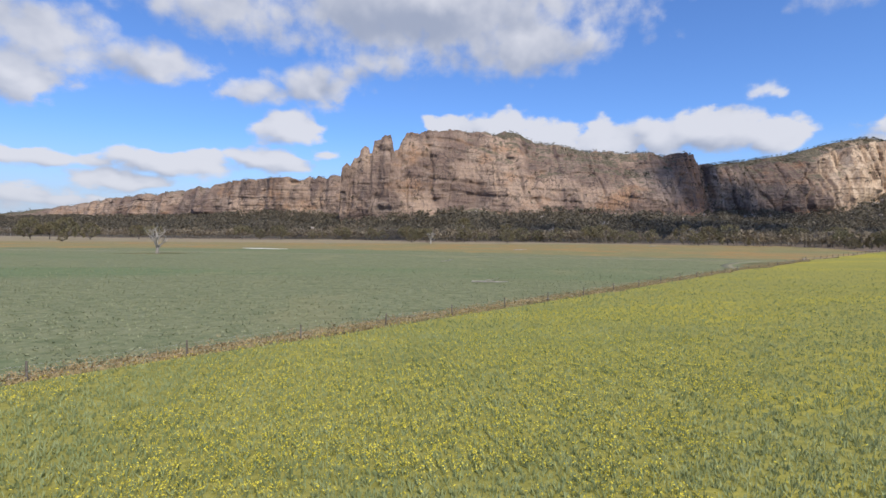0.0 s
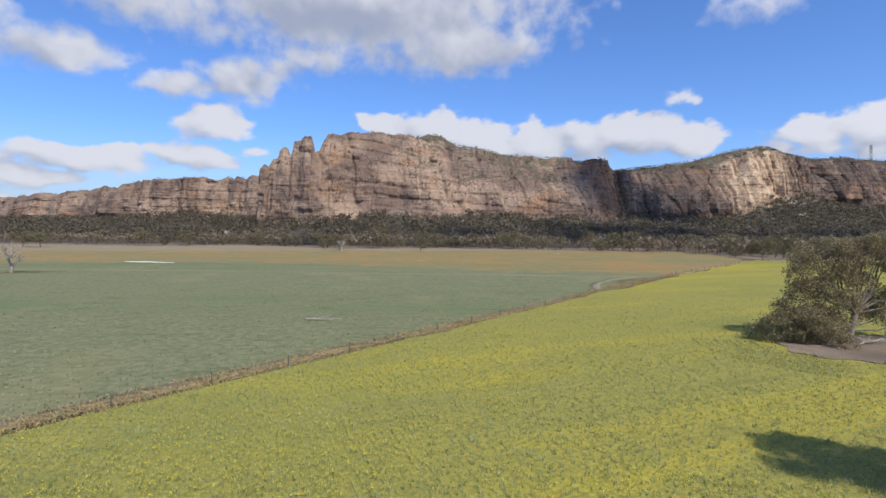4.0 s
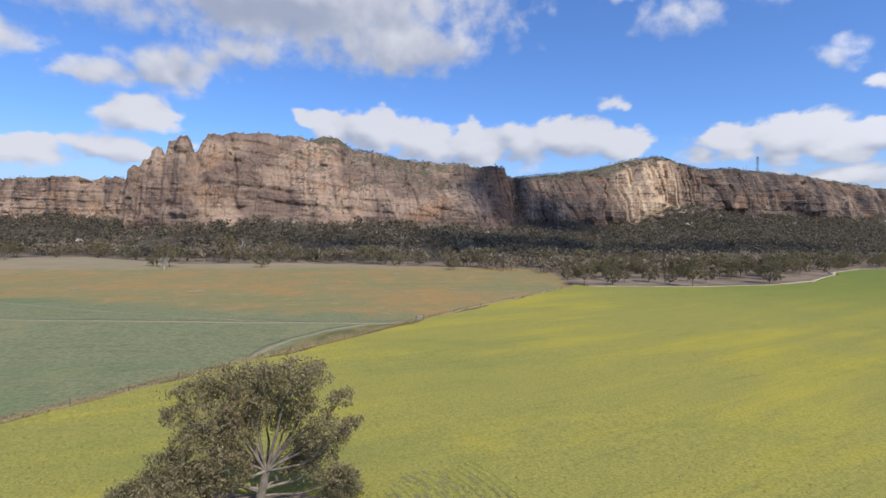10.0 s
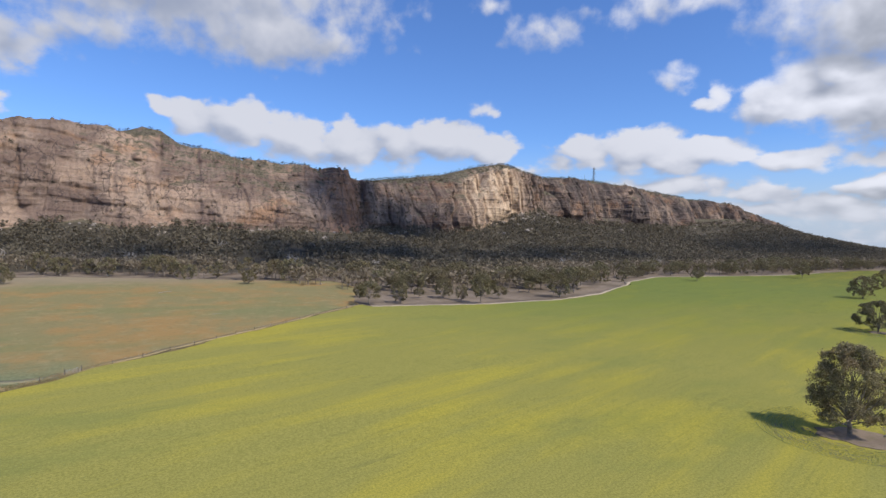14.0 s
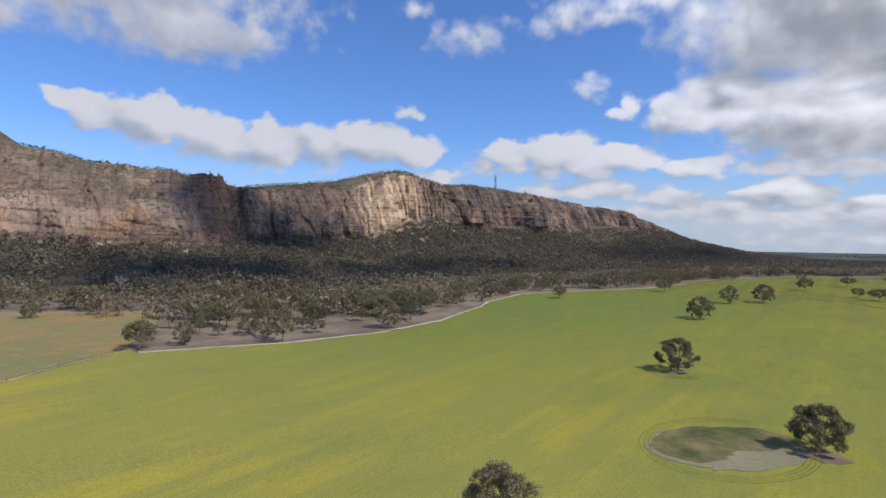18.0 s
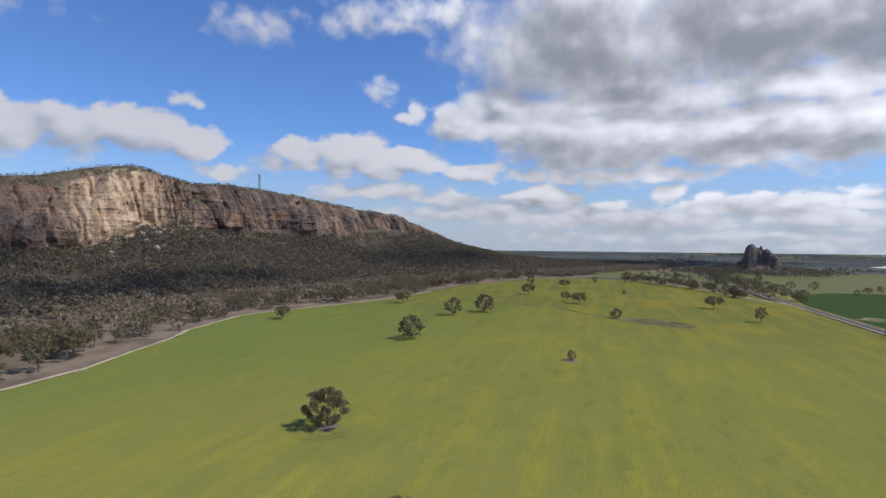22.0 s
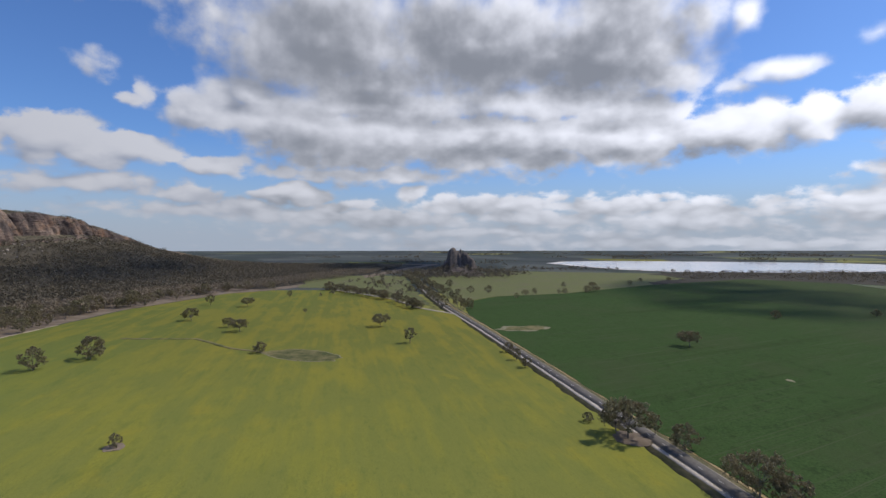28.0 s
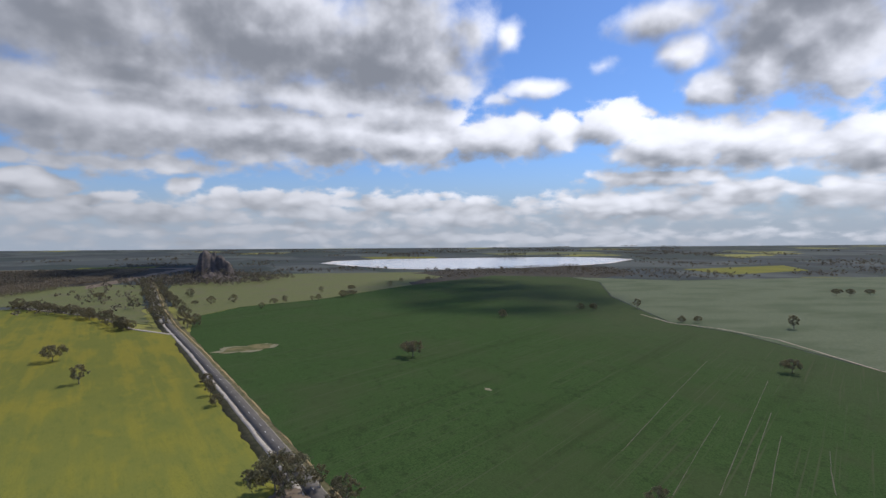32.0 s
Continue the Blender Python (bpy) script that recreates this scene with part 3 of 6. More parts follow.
M_OUTCROP = mat_plain_colour("dark_lichened_sandstone", (.078, .069, .065), (.18, .152, .137), .12, .95, .1, 1.0)
M_BELT = mat_plain_colour("dark_scrub_floor", (.035, .034, .028), (.075, .066, .052), .05, .95, .1, .2)
M_DARKVERGE = mat_plain_colour("rank_brown_grass", (.085, .072, .035), (.17, .135, .065), 1.0, .9, .1, .2)
M_VERGE = mat_plain_colour("brown_roadside_grass", (.062, .066, .030), (.150, .125, .068), .35, .9, .1, .2)
M_PADTRACK = mat_plain_colour("worn_paddock_track", (.175, .165, .10), (.245, .222, .135), .5)
M_CROPTRACK = mat_plain_colour("worn_crop_track", (.06, .075, .035), (.13, .12, .075), .9)
M_TRACK = mat_plain_colour("dry_dirt_track", (.26, .215, .155), (.42, .35, .26), .5)
M_DRYGRASS = mat_plain_colour("dry_verge_grass", (.235, .18, .088), (.39, .30, .16), 1.2, .9, .1, .2)
M_CLAY = mat_plain_colour("white_claypan", (.55, .52, .47), (.74, .71, .66), .4)
M_POST = mat_plain_colour("grey_fence_wood", (.09, .075, .06), (.19, .165, .14), 3.0)
M_STEEL = mat_plain_colour("galvanised_steel", (.25, .26, .27), (.42, .43, .44), 2.0, .5, .5, 0)
M_DARKSTEEL = mat_plain_colour("dark_mast_steel", (.06, .06, .065), (.14, .14, .15), 1.0, .6, .5, 0)
M_SALT = mat_plain_colour("salt_crust", (.50, .47, .45), (.68, .65, .63), .02, .9, .1, 0)
M_PONDGRASS = mat_plain_colour("short_damp_grass", (.052, .068, .022), (.21, .175, .085), .12, .9, .1, .1)
M_FURROW = mat_plain_colour("furrow_soil", (.125, .115, .055), (.19, .172, .08), .8)
M_WHITE = mat_plain_colour("road_paint", (.62, .62, .60), (.80, .80, .78), 2.0, .7, .3, 0)
mw = Mat("lake_water", .12, .5)
M_WATER = mw.done(mw.mix(mw.ramp(mw.noise(.003, 4, .6, (1, 3, 1)), .4, .65), (.44, .44, .46), (.56, .55, .56)))
M_PETAL = mat_plain_colour("yellow_petals", (.46, .40, .04), (.62, .53, .07), 3.0, .7, .2, 0)
M_TUFT = mat_plain_colour("grass_tufts", (.165, .185, .10), (.27, .28, .17), 2.0, .85, .15, 0)
M_STALK = mat_plain_colour("crop_leaves", (.185, .225, .095), (.315, .345, .165), .6, .8, .2, 0)

# ---------------------------------------------------------------- shape helpers


def ground_z(x, y):
    x, y = np.asarray(x, float), np.asarray(y, float)
    return 20 * np.tanh((.00245 * x + .0081 * y) / 20) / (1 + (np.hypot(x - 500, y) / 3600) ** 4)


def gz(x, y):
    return float(ground_z(x, y))


def fast_mesh(name, verts, faces, material=None, smooth=False):
    """A mesh from arrays: verts (n, 3), faces (m, 3) or (m, 4)."""
    me = bpy.data.meshes.new(name)
    verts, faces = np.asarray(verts, np.float32), np.asarray(faces, np.int32)
    m, k = faces.shape
    me.vertices.add(len(verts))
    me.vertices.foreach_set("co", verts.ravel())
    me.loops.add(m * k)
    me.loops.foreach_set("vertex_index", faces.ravel())
    me.polygons.add(m)
    me.polygons.foreach_set("loop_start", np.arange(0, m * k, k, dtype=np.int32))
    me.polygons.foreach_set("loop_total", np.full(m, k, np.int32))
    if smooth:
        me.polygons.foreach_set("use_smooth", np.ones(m, bool))
    me.update(calc_edges=True)
    me.validate()
    if material:
        me.materials.append(material)
    return me


def value_noise(x, y, seed=0):
    """Smooth noise in -1..1 over a plane."""
    xi, yi = np.floor(x).astype(np.int64), np.floor(y).astype(np.int64)
    fx, fy = x - xi, y - yi
    fx, fy = fx * fx * (3 - 2 * fx), fy * fy * (3 - 2 * fy)

    def h(a, b):
        n = (a * 374761393 + b * 668265263 + seed * 974634777) & 0xFFFFFFFF
        n = ((n ^ (n >> 13)) * 1274126177) & 0xFFFFFFFF
        return ((n ^ (n >> 16)) & 0xFFFF) / 32767.5 - 1
    return (h(xi, yi) * (1 - fx) + h(xi + 1, yi) * fx) * (1 - fy) + (h(xi, yi + 1) * (1 - fx) + h(xi + 1, yi + 1) * fx) * fy


def fbm(x, y, seed=0, octaves=4, gain=.5):
    total, amp = 0, 1.0
    for k in range(octaves):
        total = total + amp * value_noise(x * 2**k, y * 2**k, seed + k)
        amp *= gain
    return total


def part(name, mesh, parent, label=""):
    """Links a mesh (a bmesh or mesh data) as one object under a thing."""
    ob = new(name, mesh)
    ob.parent = parent
    if label:
        tagged(ob, label)
    return ob


def from_bm(name, bm, material, smooth=False):
    me = bpy.data.meshes.new(name)
    bm.to_mesh(me)
    bm.free()
    me.materials.append(material)
    if smooth:
        me.polygons.foreach_set("use_smooth", np.ones(len(me.polygons), bool))
    return me


def inside(x, y, poly):
    """Whether points lie in a polygon."""
    res = np.zeros(np.shape(x), bool)
    for (x0, y0), (x1, y1) in zip(poly, poly[1:] + poly[:1]):
        hit = ((y0 > y) != (y1 > y)) & (x < (x1 - x0) * (y - y0) / (y1 - y0 + 1e-12) + x0)
        res ^= hit
    return res


def wobbly(poly, step=6.0, amp=.8, seed=3):
    """A polygon's outline in short steps with an uneven edge."""
    pts = []
    for (x0, y0), (x1, y1) in zip(poly, poly[1:] + poly[:1]):
        n = max(1, min(150, int(math.hypot(x1 - x0, y1 - y0) / step)))
        for k in range(n):
            x, y = x0 + (x1 - x0) * k / n, y0 + (y1 - y0) * k / n
            pts.append((x + amp * float(fbm(np.array(x / 9), np.array(y / 9), seed)), y + amp * float(fbm(np.array(x / 9), np.array(y / 9), seed + 9))))
    return pts


def sheet(name, poly, lift, material, label, category, skirt=.6, step=6.0, amp=.8):
    """A field laid over the ground, with a low side all round."""
    pts = wobbly(poly, step, amp)
    bm = bmesh.new()
    top = [bm.verts.new((x, y, gz(x, y) + lift)) for x, y in pts]
    low = [bm.verts.new((x, y, gz(x, y) + lift - skirt)) for x, y in pts]
    f = bm.faces.new(top)
    n = len(pts)
    for k in range(n):
        bm.faces.new((top[k], low[k], low[(k + 1) % n], top[(k + 1) % n]))
    bmesh.ops.triangulate(bm, faces=[f])
    bmesh.ops.recalc_face_normals(bm, faces=bm.faces)
    return tagged(new(name, from_bm(name, bm, material)), label, category, kind="structure")


def ribbon(name, line, width, lift, material, label, category, thick=.3, wob=.25, parent=None):
    """A strip of even width along a line."""
    pts = []
    for (x0, y0), (x1, y1) in zip(line, line[1:]):
        n = max(1, min(80, int(math.hypot(x1 - x0, y1 - y0) / 8)))
        pts += [(x0 + (x1 - x0) * k / n, y0 + (y1 - y0) * k / n) for k in range(n)]
    pts = np.array(pts + [line[-1]])
    d = np.gradient(pts, axis=0)
    d /= np.linalg.norm(d, axis=1)[:, None]
    side = np.stack([-d[:, 1], d[:, 0]], 1)
    wl = width / 2 + wob * fbm(pts[:, 0] / 7, pts[:, 1] / 7, 21)
    wr = width / 2 + wob * fbm(pts[:, 0] / 7, pts[:, 1] / 7, 31)
    a, b = pts + side * wl[:, None], pts - side * wr[:, None]
    za, zb = ground_z(a[:, 0], a[:, 1]) + lift, ground_z(b[:, 0], b[:, 1]) + lift
    n = len(pts)
    verts = np.concatenate([np.c_[a, za], np.c_[b, zb], np.c_[a, za - thick], np.c_[b, zb - thick]])
    i = np.arange(n - 1)
    faces = np.concatenate([np.c_[i + n, i + n + 1, i + 1, i], np.c_[i, i + 1, i + 2 * n + 1, i + 2 * n], np.c_[i + n + 1, i + n, i + 3 * n, i + 3 * n + 1]])
    me = fast_mesh(name, verts, faces, material)
    if parent:
        return part(name, me, parent, label)
    return tagged(new(name, me), label, category, kind="structure")


# ---------------------------------------------------------------- ground, fields, road
FENCE = [(-300, -231), (-31, 42.8), (20, 93.5), (75, 149.5), (129, 202.5), (244, 308)]


def beside(line, d):
    """A line shifted sideways: positive to the crop's side of the fence."""
    return [(x + d * .707, y - d * .707) for x, y in line]


CANOLA = beside(FENCE, 1.3) + [(247, 298), (310, 286), (365, 290), (398, 300), (415, 308), (491, 355), (506, 370), (578, 405),
          (757, 388), (975, 418), (1180, 398), (1245, 352), (1270, 258), (1213, 193), (1143, 122), (1048, 66), (1003, 16), (913, -8), (768, -54), (671, -84), (577, -112), (-300, -376)]
ROAD = [(-300, -388), (577, -124), (671, -96), (768, -66), (913, -20), (1063, 30), (1196, 69), (1463, 136), (1686, 195), (1900, 250)]


def make_ground():
    edge = np.concatenate([np.linspace(-6000, -1600, 12), np.linspace(-1500, 2500, 60), np.linspace(2700, 7000, 14)])
    gx, gy = np.meshgrid(edge, edge, indexing="ij")
    n = len(edge)
    verts = np.c_[gx.ravel(), gy.ravel(), ground_z(gx, gy).ravel() - .25]
    i, j = np.meshgrid(np.arange(n - 1), np.arange(n - 1), indexing="ij")
    a = (i * n + j).ravel()
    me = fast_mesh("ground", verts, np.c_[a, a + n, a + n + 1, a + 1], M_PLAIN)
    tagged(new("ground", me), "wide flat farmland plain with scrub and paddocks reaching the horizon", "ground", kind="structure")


make_ground()
sheet("pasture", [(-1500, -1440)] + beside(FENCE, -.5) + [(246, 325), (262, 372), (270, 405), (266, 442), (215, 462), (80, 525), (-15, 520), (-130, 640), (-230, 610), (-700, 800), (-1500, 850)],
      .06, M_PASTURE, "grey-green grazing paddock with rusty orange weed patches", "paddock")
sheet("woodland_floor", [(243, 309), (247, 301), (310, 291), (365, 294), (415, 312), (491, 359), (506, 374), (578, 409), (757, 393), (975, 423), (1180, 403), (1250, 357), (1400, 300), (1700, 260), (2300, 200), (2300, 900),
      (1000, 900), (-300, 900), (-1500, 1300), (-1500, 860), (-700, 810), (-230, 615), (-130, 645), (-15, 525), (80, 530), (215, 455), (237, 330)],
      .02, M_SOIL, "bare brown woodland floor with leaf litter and dry grass", "woodland floor")
sheet("canola_field", CANOLA, .35, M_CANOLA, "green crop field in yellow flower with streaky sowing rows", "crop field", amp=1.4, step=4)
sheet("green_crop_field", [(-301, -396), (576, -132), (767, -74), (1002, -1), (1129, 16), (1214, -31), (1279, -142), (1484, -330), (1700, -600), (1600, -760), (1446, -750), (1194, -613), (934, -521), (860, -541), (699, -520), (400, -620), (-300, -1100)],
      .2, M_GREEN, "dark green young cereal crop with wheel tracks", "crop field")
sheet("pale_field", [(1446, -753), (1600, -765), (1440, -950), (1424, -1262), (1390, -1525), (900, -1600), (300, -1300), (398, -622), (699, -523), (860, -544), (934, -524), (1194, -616)],
      .12, M_PALE, "pale green pasture beyond the cereal crop", "paddock")
sheet("dry_paddock", [(1130, 18), (1196, 48), (1463, 118), (1635, 140), (1913, -51), (1883, -507), (1700, -595), (1484, -327), (1279, -138), (1214, -27)],
      .1, M_TAN, "tan-green dry paddock behind the cereal crop", "paddock")


def make_road():
    road = tagged(new("road"), "straight two-lane asphalt country road with pale gravel shoulders", "road", kind="structure")
    ribbon("verge", ROAD, 23, .03, M_VERGE, "brown dry grass verge", "", parent=road, wob=1.2)
    ribbon("gravel_edge", [(x - 1.5, y + 5.0) for x, y in ROAD], 2.6, .09, M_GRAVEL, "white gravel strip along the crop", "", parent=road, wob=.4)
    ribbon("drain_edge", [(x + 1.9, y - 6.3) for x, y in ROAD], 1.7, .09, M_DRYGRASS, "straw-brown grass strip along the cereal crop", "", parent=road, wob=.5)
    ribbon("shoulder", ROAD, 7.4, .07, M_SHOULDER, "pale gravel shoulders", "", parent=road)
    ribbon("carriageway", ROAD, 6.4, .12, M_ASPHALT, "grey asphalt carriageway", "", parent=road, wob=.06)
    road_line = np.array(ROAD[1:7], float)
    length = np.r_[0, np.cumsum(np.linalg.norm(np.diff(road_line, axis=0), axis=1))]
    dash = None
    for s in np.arange(4, length[-1] - 10, 12.0):
        k = int(np.searchsorted(length, s) - 1)
        u = (s - length[k]) / (length[k + 1] - length[k])
        x, y = road_line[k] * (1 - u) + road_line[k + 1] * u
        d = road_line[k + 1] - road_line[k]
        if dash is None:
            bm = bmesh.new()
            bmesh.ops.create_cube(bm, size=1)
            bmesh.ops.scale(bm, vec=(3.2, .14, .012), verts=bm.verts)
            dash = from_bm("centre_dash", bm, M_WHITE)
        ob = part("centre_dash", dash, road)
        ob.matrix_basis = pose(x, y, gz(x, y) + .13, 0, 0, math.degrees(math.atan2(d[1], d[0])))


make_road()
ribbon("dirt_track", [(1003, 14), (1053, 66), (1147, 120), (1217, 190), (1274, 256)], 4.5, .4, M_GRAVEL, "pale dirt track along the crop's edge", "track")
ribbon("field_edge_track", [(247, 300), (310, 289), (365, 292), (415, 310), (491, 357), (506, 372), (578, 407), (757, 390), (860, 403)], 3.2, .37, M_TRACK,
       "pale dusty track between crop and woodland", "track", wob=1.2)
ribbon("rank_verge", beside(FENCE, .7), 1.8, .12, M_DARKVERGE, "strip of rank brown grass along the crop", "verge", wob=.9)
ribbon("fence_verge", beside(FENCE, -1.5), 3.2, .09, M_DRYGRASS, "strip of dry straw-coloured grass under the fence", "verge", wob=1.0)
ribbon("paddock_track", [(129, 201), (119, 200), (81, 207.7), (42, 216.8), (3, 226), (-38, 238.4), (-240, 275), (-500, 300)], 3.2, .1, M_PADTRACK, "faint pale vehicle track across the paddock", "track", wob=.8)
ribbon("paddock_track", [(100, 205), (73, 212.7), (40, 229.7), (4, 252), (-60, 296), (-300, 430)], 1.6, .1, M_PADTRACK, "faint pale vehicle track across the paddock", "track", wob=.8)
ribbon("paddock_track", [(40, 117), (51, 128), (64.5, 140), (78.7, 156), (83, 170), (88, 179), (98.6, 191), (110, 199)], 2.6, .1, M_PADTRACK, "faint pale vehicle track beside the fence", "track", wob=.6)


sheet("rank_grass", [(84, 163), (91, 177), (101, 189), (113, 197), (123, 198.5), (106, 182), (90, 166)], .1, M_PONDGRASS, "darker rank grass between track and fence", "grass", .4)


def disc(cx, cy, rx, ry, turn=0.0, n=48, jag=.06, seed=5):
    a = np.linspace(0, 2 * math.pi, n, endpoint=False)
    r = 1 + jag * fbm(np.cos(a) * 2 + 9, np.sin(a) * 2 + 9, seed)
    x, y = rx * r * np.cos(a), ry * r * np.sin(a)
    c, s = math.cos(turn), math.sin(turn)
    return [(float(cx + c * u - s * v), float(cy + s * u + c * v)) for u, v in zip(x, y)]


sheet("claypan", disc(-101, 305, 13, 3, -.4, jag=.35), .1, M_CLAY, "white dry claypan in the paddock", "claypan", .2)
sheet("rank_grass", disc(-124, 237, 13, 6, .4, jag=.4, seed=12), .1, M_PONDGRASS, "darker rank grass round a dead tree", "grass", .4)
sheet("claypan", disc(172, 300, 2.4, 1.2, .5, jag=.3), .1, M_PADTRACK, "small pale dry claypan in the paddock", "claypan", .2)
sheet("pond_rim", disc(364, 101, 21.7, 14.2, -.35), .42, M_PADTRACK, "bare pale earth rim of a dry farm dam", "dam", .5)
sheet("pond_bed", disc(365, 101.5, 20.5, 13, -.35), .46, M_PONDGRASS, "grassy dry bed of a round farm dam", "dam", .3)
sheet("hollow_rim", disc(763, 108, 16.8, 34, -.35, jag=.14), .4, M_PADTRACK, "pale bare rim of a grassy hollow", "hollow", .3)
sheet("sand_flat", disc(361, 92.5, 14, 4.2, -.3, jag=.35, seed=8), .5, M_PADTRACK, "sandy flat beside the dry farm dam", "dam", .2)
sheet("grass_hollow", disc(763, 108, 16, 33, -.35, jag=.12), .42, M_PONDGRASS, "oval grassy hollow in the crop", "hollow", .3)
ribbon("grass_drain", [(768, 140), (778, 174), (800, 205), (812, 225), (806, 262), (804, 290)], 5, .4, M_PONDGRASS, "grassy drain curving through the crop", "drain", wob=1.0)
for cx, cy, r in ((276, 90.5, 5.5), (56.5, 33.5, 6.5), (426, 152.5, 3.6), (378, 83.5, 4.5), (581, 119, 4), (620, -99, 8)):
    sheet("bare_patch", disc(cx, cy, r * 1.15, r, .3, jag=.2, seed=int(cx)), .45, M_SOIL, "bare brown soil under a paddock tree", "bare soil", .3)
sheet("bare_patch", disc(85.5, 79.6, 13.2, 8.6, .15, jag=.22, seed=9), .45, M_SOIL, "bare brown soil strewn with branches under the large gum", "bare soil", .3)
sheet("bare_patch", disc(915, -64, 27, 15, -1.2, jag=.3, seed=4), .27, M_PADTRACK, "sandy bare ring in the cereal crop", "bare soil", .2)
sheet("grassy_patch", disc(915.5, -64, 24.2, 12.4, -1.2, jag=.3, seed=6), .31, M_PONDGRASS, "thin grass inside a bare ring in the crop", "bare soil", .2)
ribbon("field_edge_track", [(1000, -532), (931, -522), (888, -547), (818, -553), (704, -521), (560, -560)], 2.2, .26, M_TRACK, "pale track between cereal crop and pasture", "track", wob=.5)
sheet("roadside_paddock", [(1066, 48), (1196, 88), (1463, 154), (1640, 200), (1660, 262), (1400, 305), (1290, 262), (1225, 190), (1155, 118)], .13, M_TAN, "olive-tan grazed paddock beside the road", "paddock", .2, 12, 4)
sheet("bare_patch", disc(737, -223, 3, 2, .3, jag=.3, seed=14), .3, M_PADTRACK, "small sandy patch in the cereal crop", "bare soil", .2)
for k, (a, b) in enumerate((((584, -242), (654, -330)), ((579, -259), (704, -417)), ((576, -268), (650, -361)), ((573, -277), (621, -336)), ((567, -302), (600, -341)), ((626, -248), (764, -420)))):
    ribbon("wheel_track", [a, ((a[0] + b[0]) / 2 + .6, (a[1] + b[1]) / 2), b], .34, .24, M_CROPTRACK, "faint worn wheel track in the green cereal crop", "wheel track", .1, .15)
LAKE = [(2479, -235), (2250, -330), (2087, -416), (2000, -560), (1988, -667), (2010, -850), (2068, -1006), (2200, -1250), (2455, -1522), (2620, -1520), (2761, -1384), (2800, -958), (2774, -545), (2650, -300)]
sheet("lake_shore", [(x + (x - 2400) * .05, y + (y + 880) * .05) for x, y in LAKE], .1, M_SALT, "white salt crust round the lake", "lake shore", .3, 25, 6)
sheet("lake", LAKE, .22, M_WATER, "pale silvery shallow salt lake", "lake", .2, 25, 3)
for name, poly, m, text in (
        ("far_yellow_field", [(1560, -1220), (1640, -1580), (1880, -1750), (1800, -1260)], M_CANOLA, "distant yellow flowering field"),
        ("far_yellow_field", [(2850, -450), (2830, -760), (3050, -800), (3100, -420)], M_CANOLA, "distant yellow strip beyond the lake"),
        ("far_yellow_field", [(2300, 560), (2320, 330), (2420, 330), (2400, 560)], M_CANOLA, "distant yellow strip on the plain"),
        ("far_green_field", [(1300, 200), (1480, 260), (1640, 300), (1600, 420), (1300, 330)], M_TAN, "distant dull green field beside the woodland"),
        ("far_pale_field", [(3100, -1200), (3200, -1900), (3500, -2000), (3500, -1200)], M_TAN, "distant pale field beyond the lake")):
    sheet(name, poly, .12, m, text, "field", .2, 40, 5)

sheet("scrub_belt", [(1560, -345), (1700, -470), (1850, -420), (1985, -640), (2030, -860), (2090, -1040), (1900, -1090), (1650, -1000), (1560, -820), (1680, -610), (1500, -345)], .14, M_BELT, "dark scrubby ground before the salt lake", "scrub", .2, 25, 10)
sheet("scrub_belt", [(1270, 380), (1420, 330), (1700, 300), (2250, 240), (2250, 700), (1500, 620), (1270, 480)], .06, M_BELT, "dark scrubby woodland floor beyond the crop", "scrub", .2, 25, 10)

# ---------------------------------------------------------------- the mountain
# foot of the cliffs, west to east: x, y, z
FOOT = np.array([
    (-1500, 1450, 38), (-965, 1350, 47), (-708, 1250, 46), (-456, 1120, 47), (-332, 1100, 54), (-217, 1050, 46), (-186, 1030, 44), (-170, 868, 29), (-51, 830, 38),
    (52, 850, 56), (101, 800, 42), (168, 815, 50), (217, 805, 47), (313, 800, 46), (386, 800, 45), (425, 838, 48), (473, 890, 48), (542, 900, 54), (617, 862, 48), (686, 856, 58),
    (762, 920, 79), (873, 978, 104), (918, 970, 84), (1009, 965, 80), (1221, 950, 77), (1421, 932, 92), (1560, 945, 100), (1674, 950, 92), (1741, 890, 62), (1830, 790, 32), (1960, 715, 18), (2200, 690, 5)], float)
# brow of the cliffs
BROW = np.array([
    (-1500, 1470, 46), (-1164, 1430, 60), (-972, 1370, 76), (-819, 1320, 95), (-575, 1235, 112), (-421, 1135, 125), (-214, 1090, 130), (-180, 1075, 124), (-167, 880, 104), (-153, 882, 120), (-138, 884, 143), (-80, 886, 148),
    (-70, 898, 164), (-62, 902, 180), (-33, 908, 187), (48, 932, 188), (110, 945, 185), (165, 945, 172), (242, 935, 161), (329, 925, 153), (395, 872, 140), (440, 925, 136), (533, 985, 142),
    (585, 1010, 148), (664, 985, 160), (742, 975, 180), (799, 985, 190), (849, 1000, 186), (920, 1030, 181), (995, 1050, 188), (1148, 1050, 184), (1354, 1020, 163), (1559, 990, 148), (1674, 985, 115), (1741, 910, 72)], float)
BROW_END = np.array([(1830, 805, 40), (1960, 728, 23), (2200, 705, 6)], float)
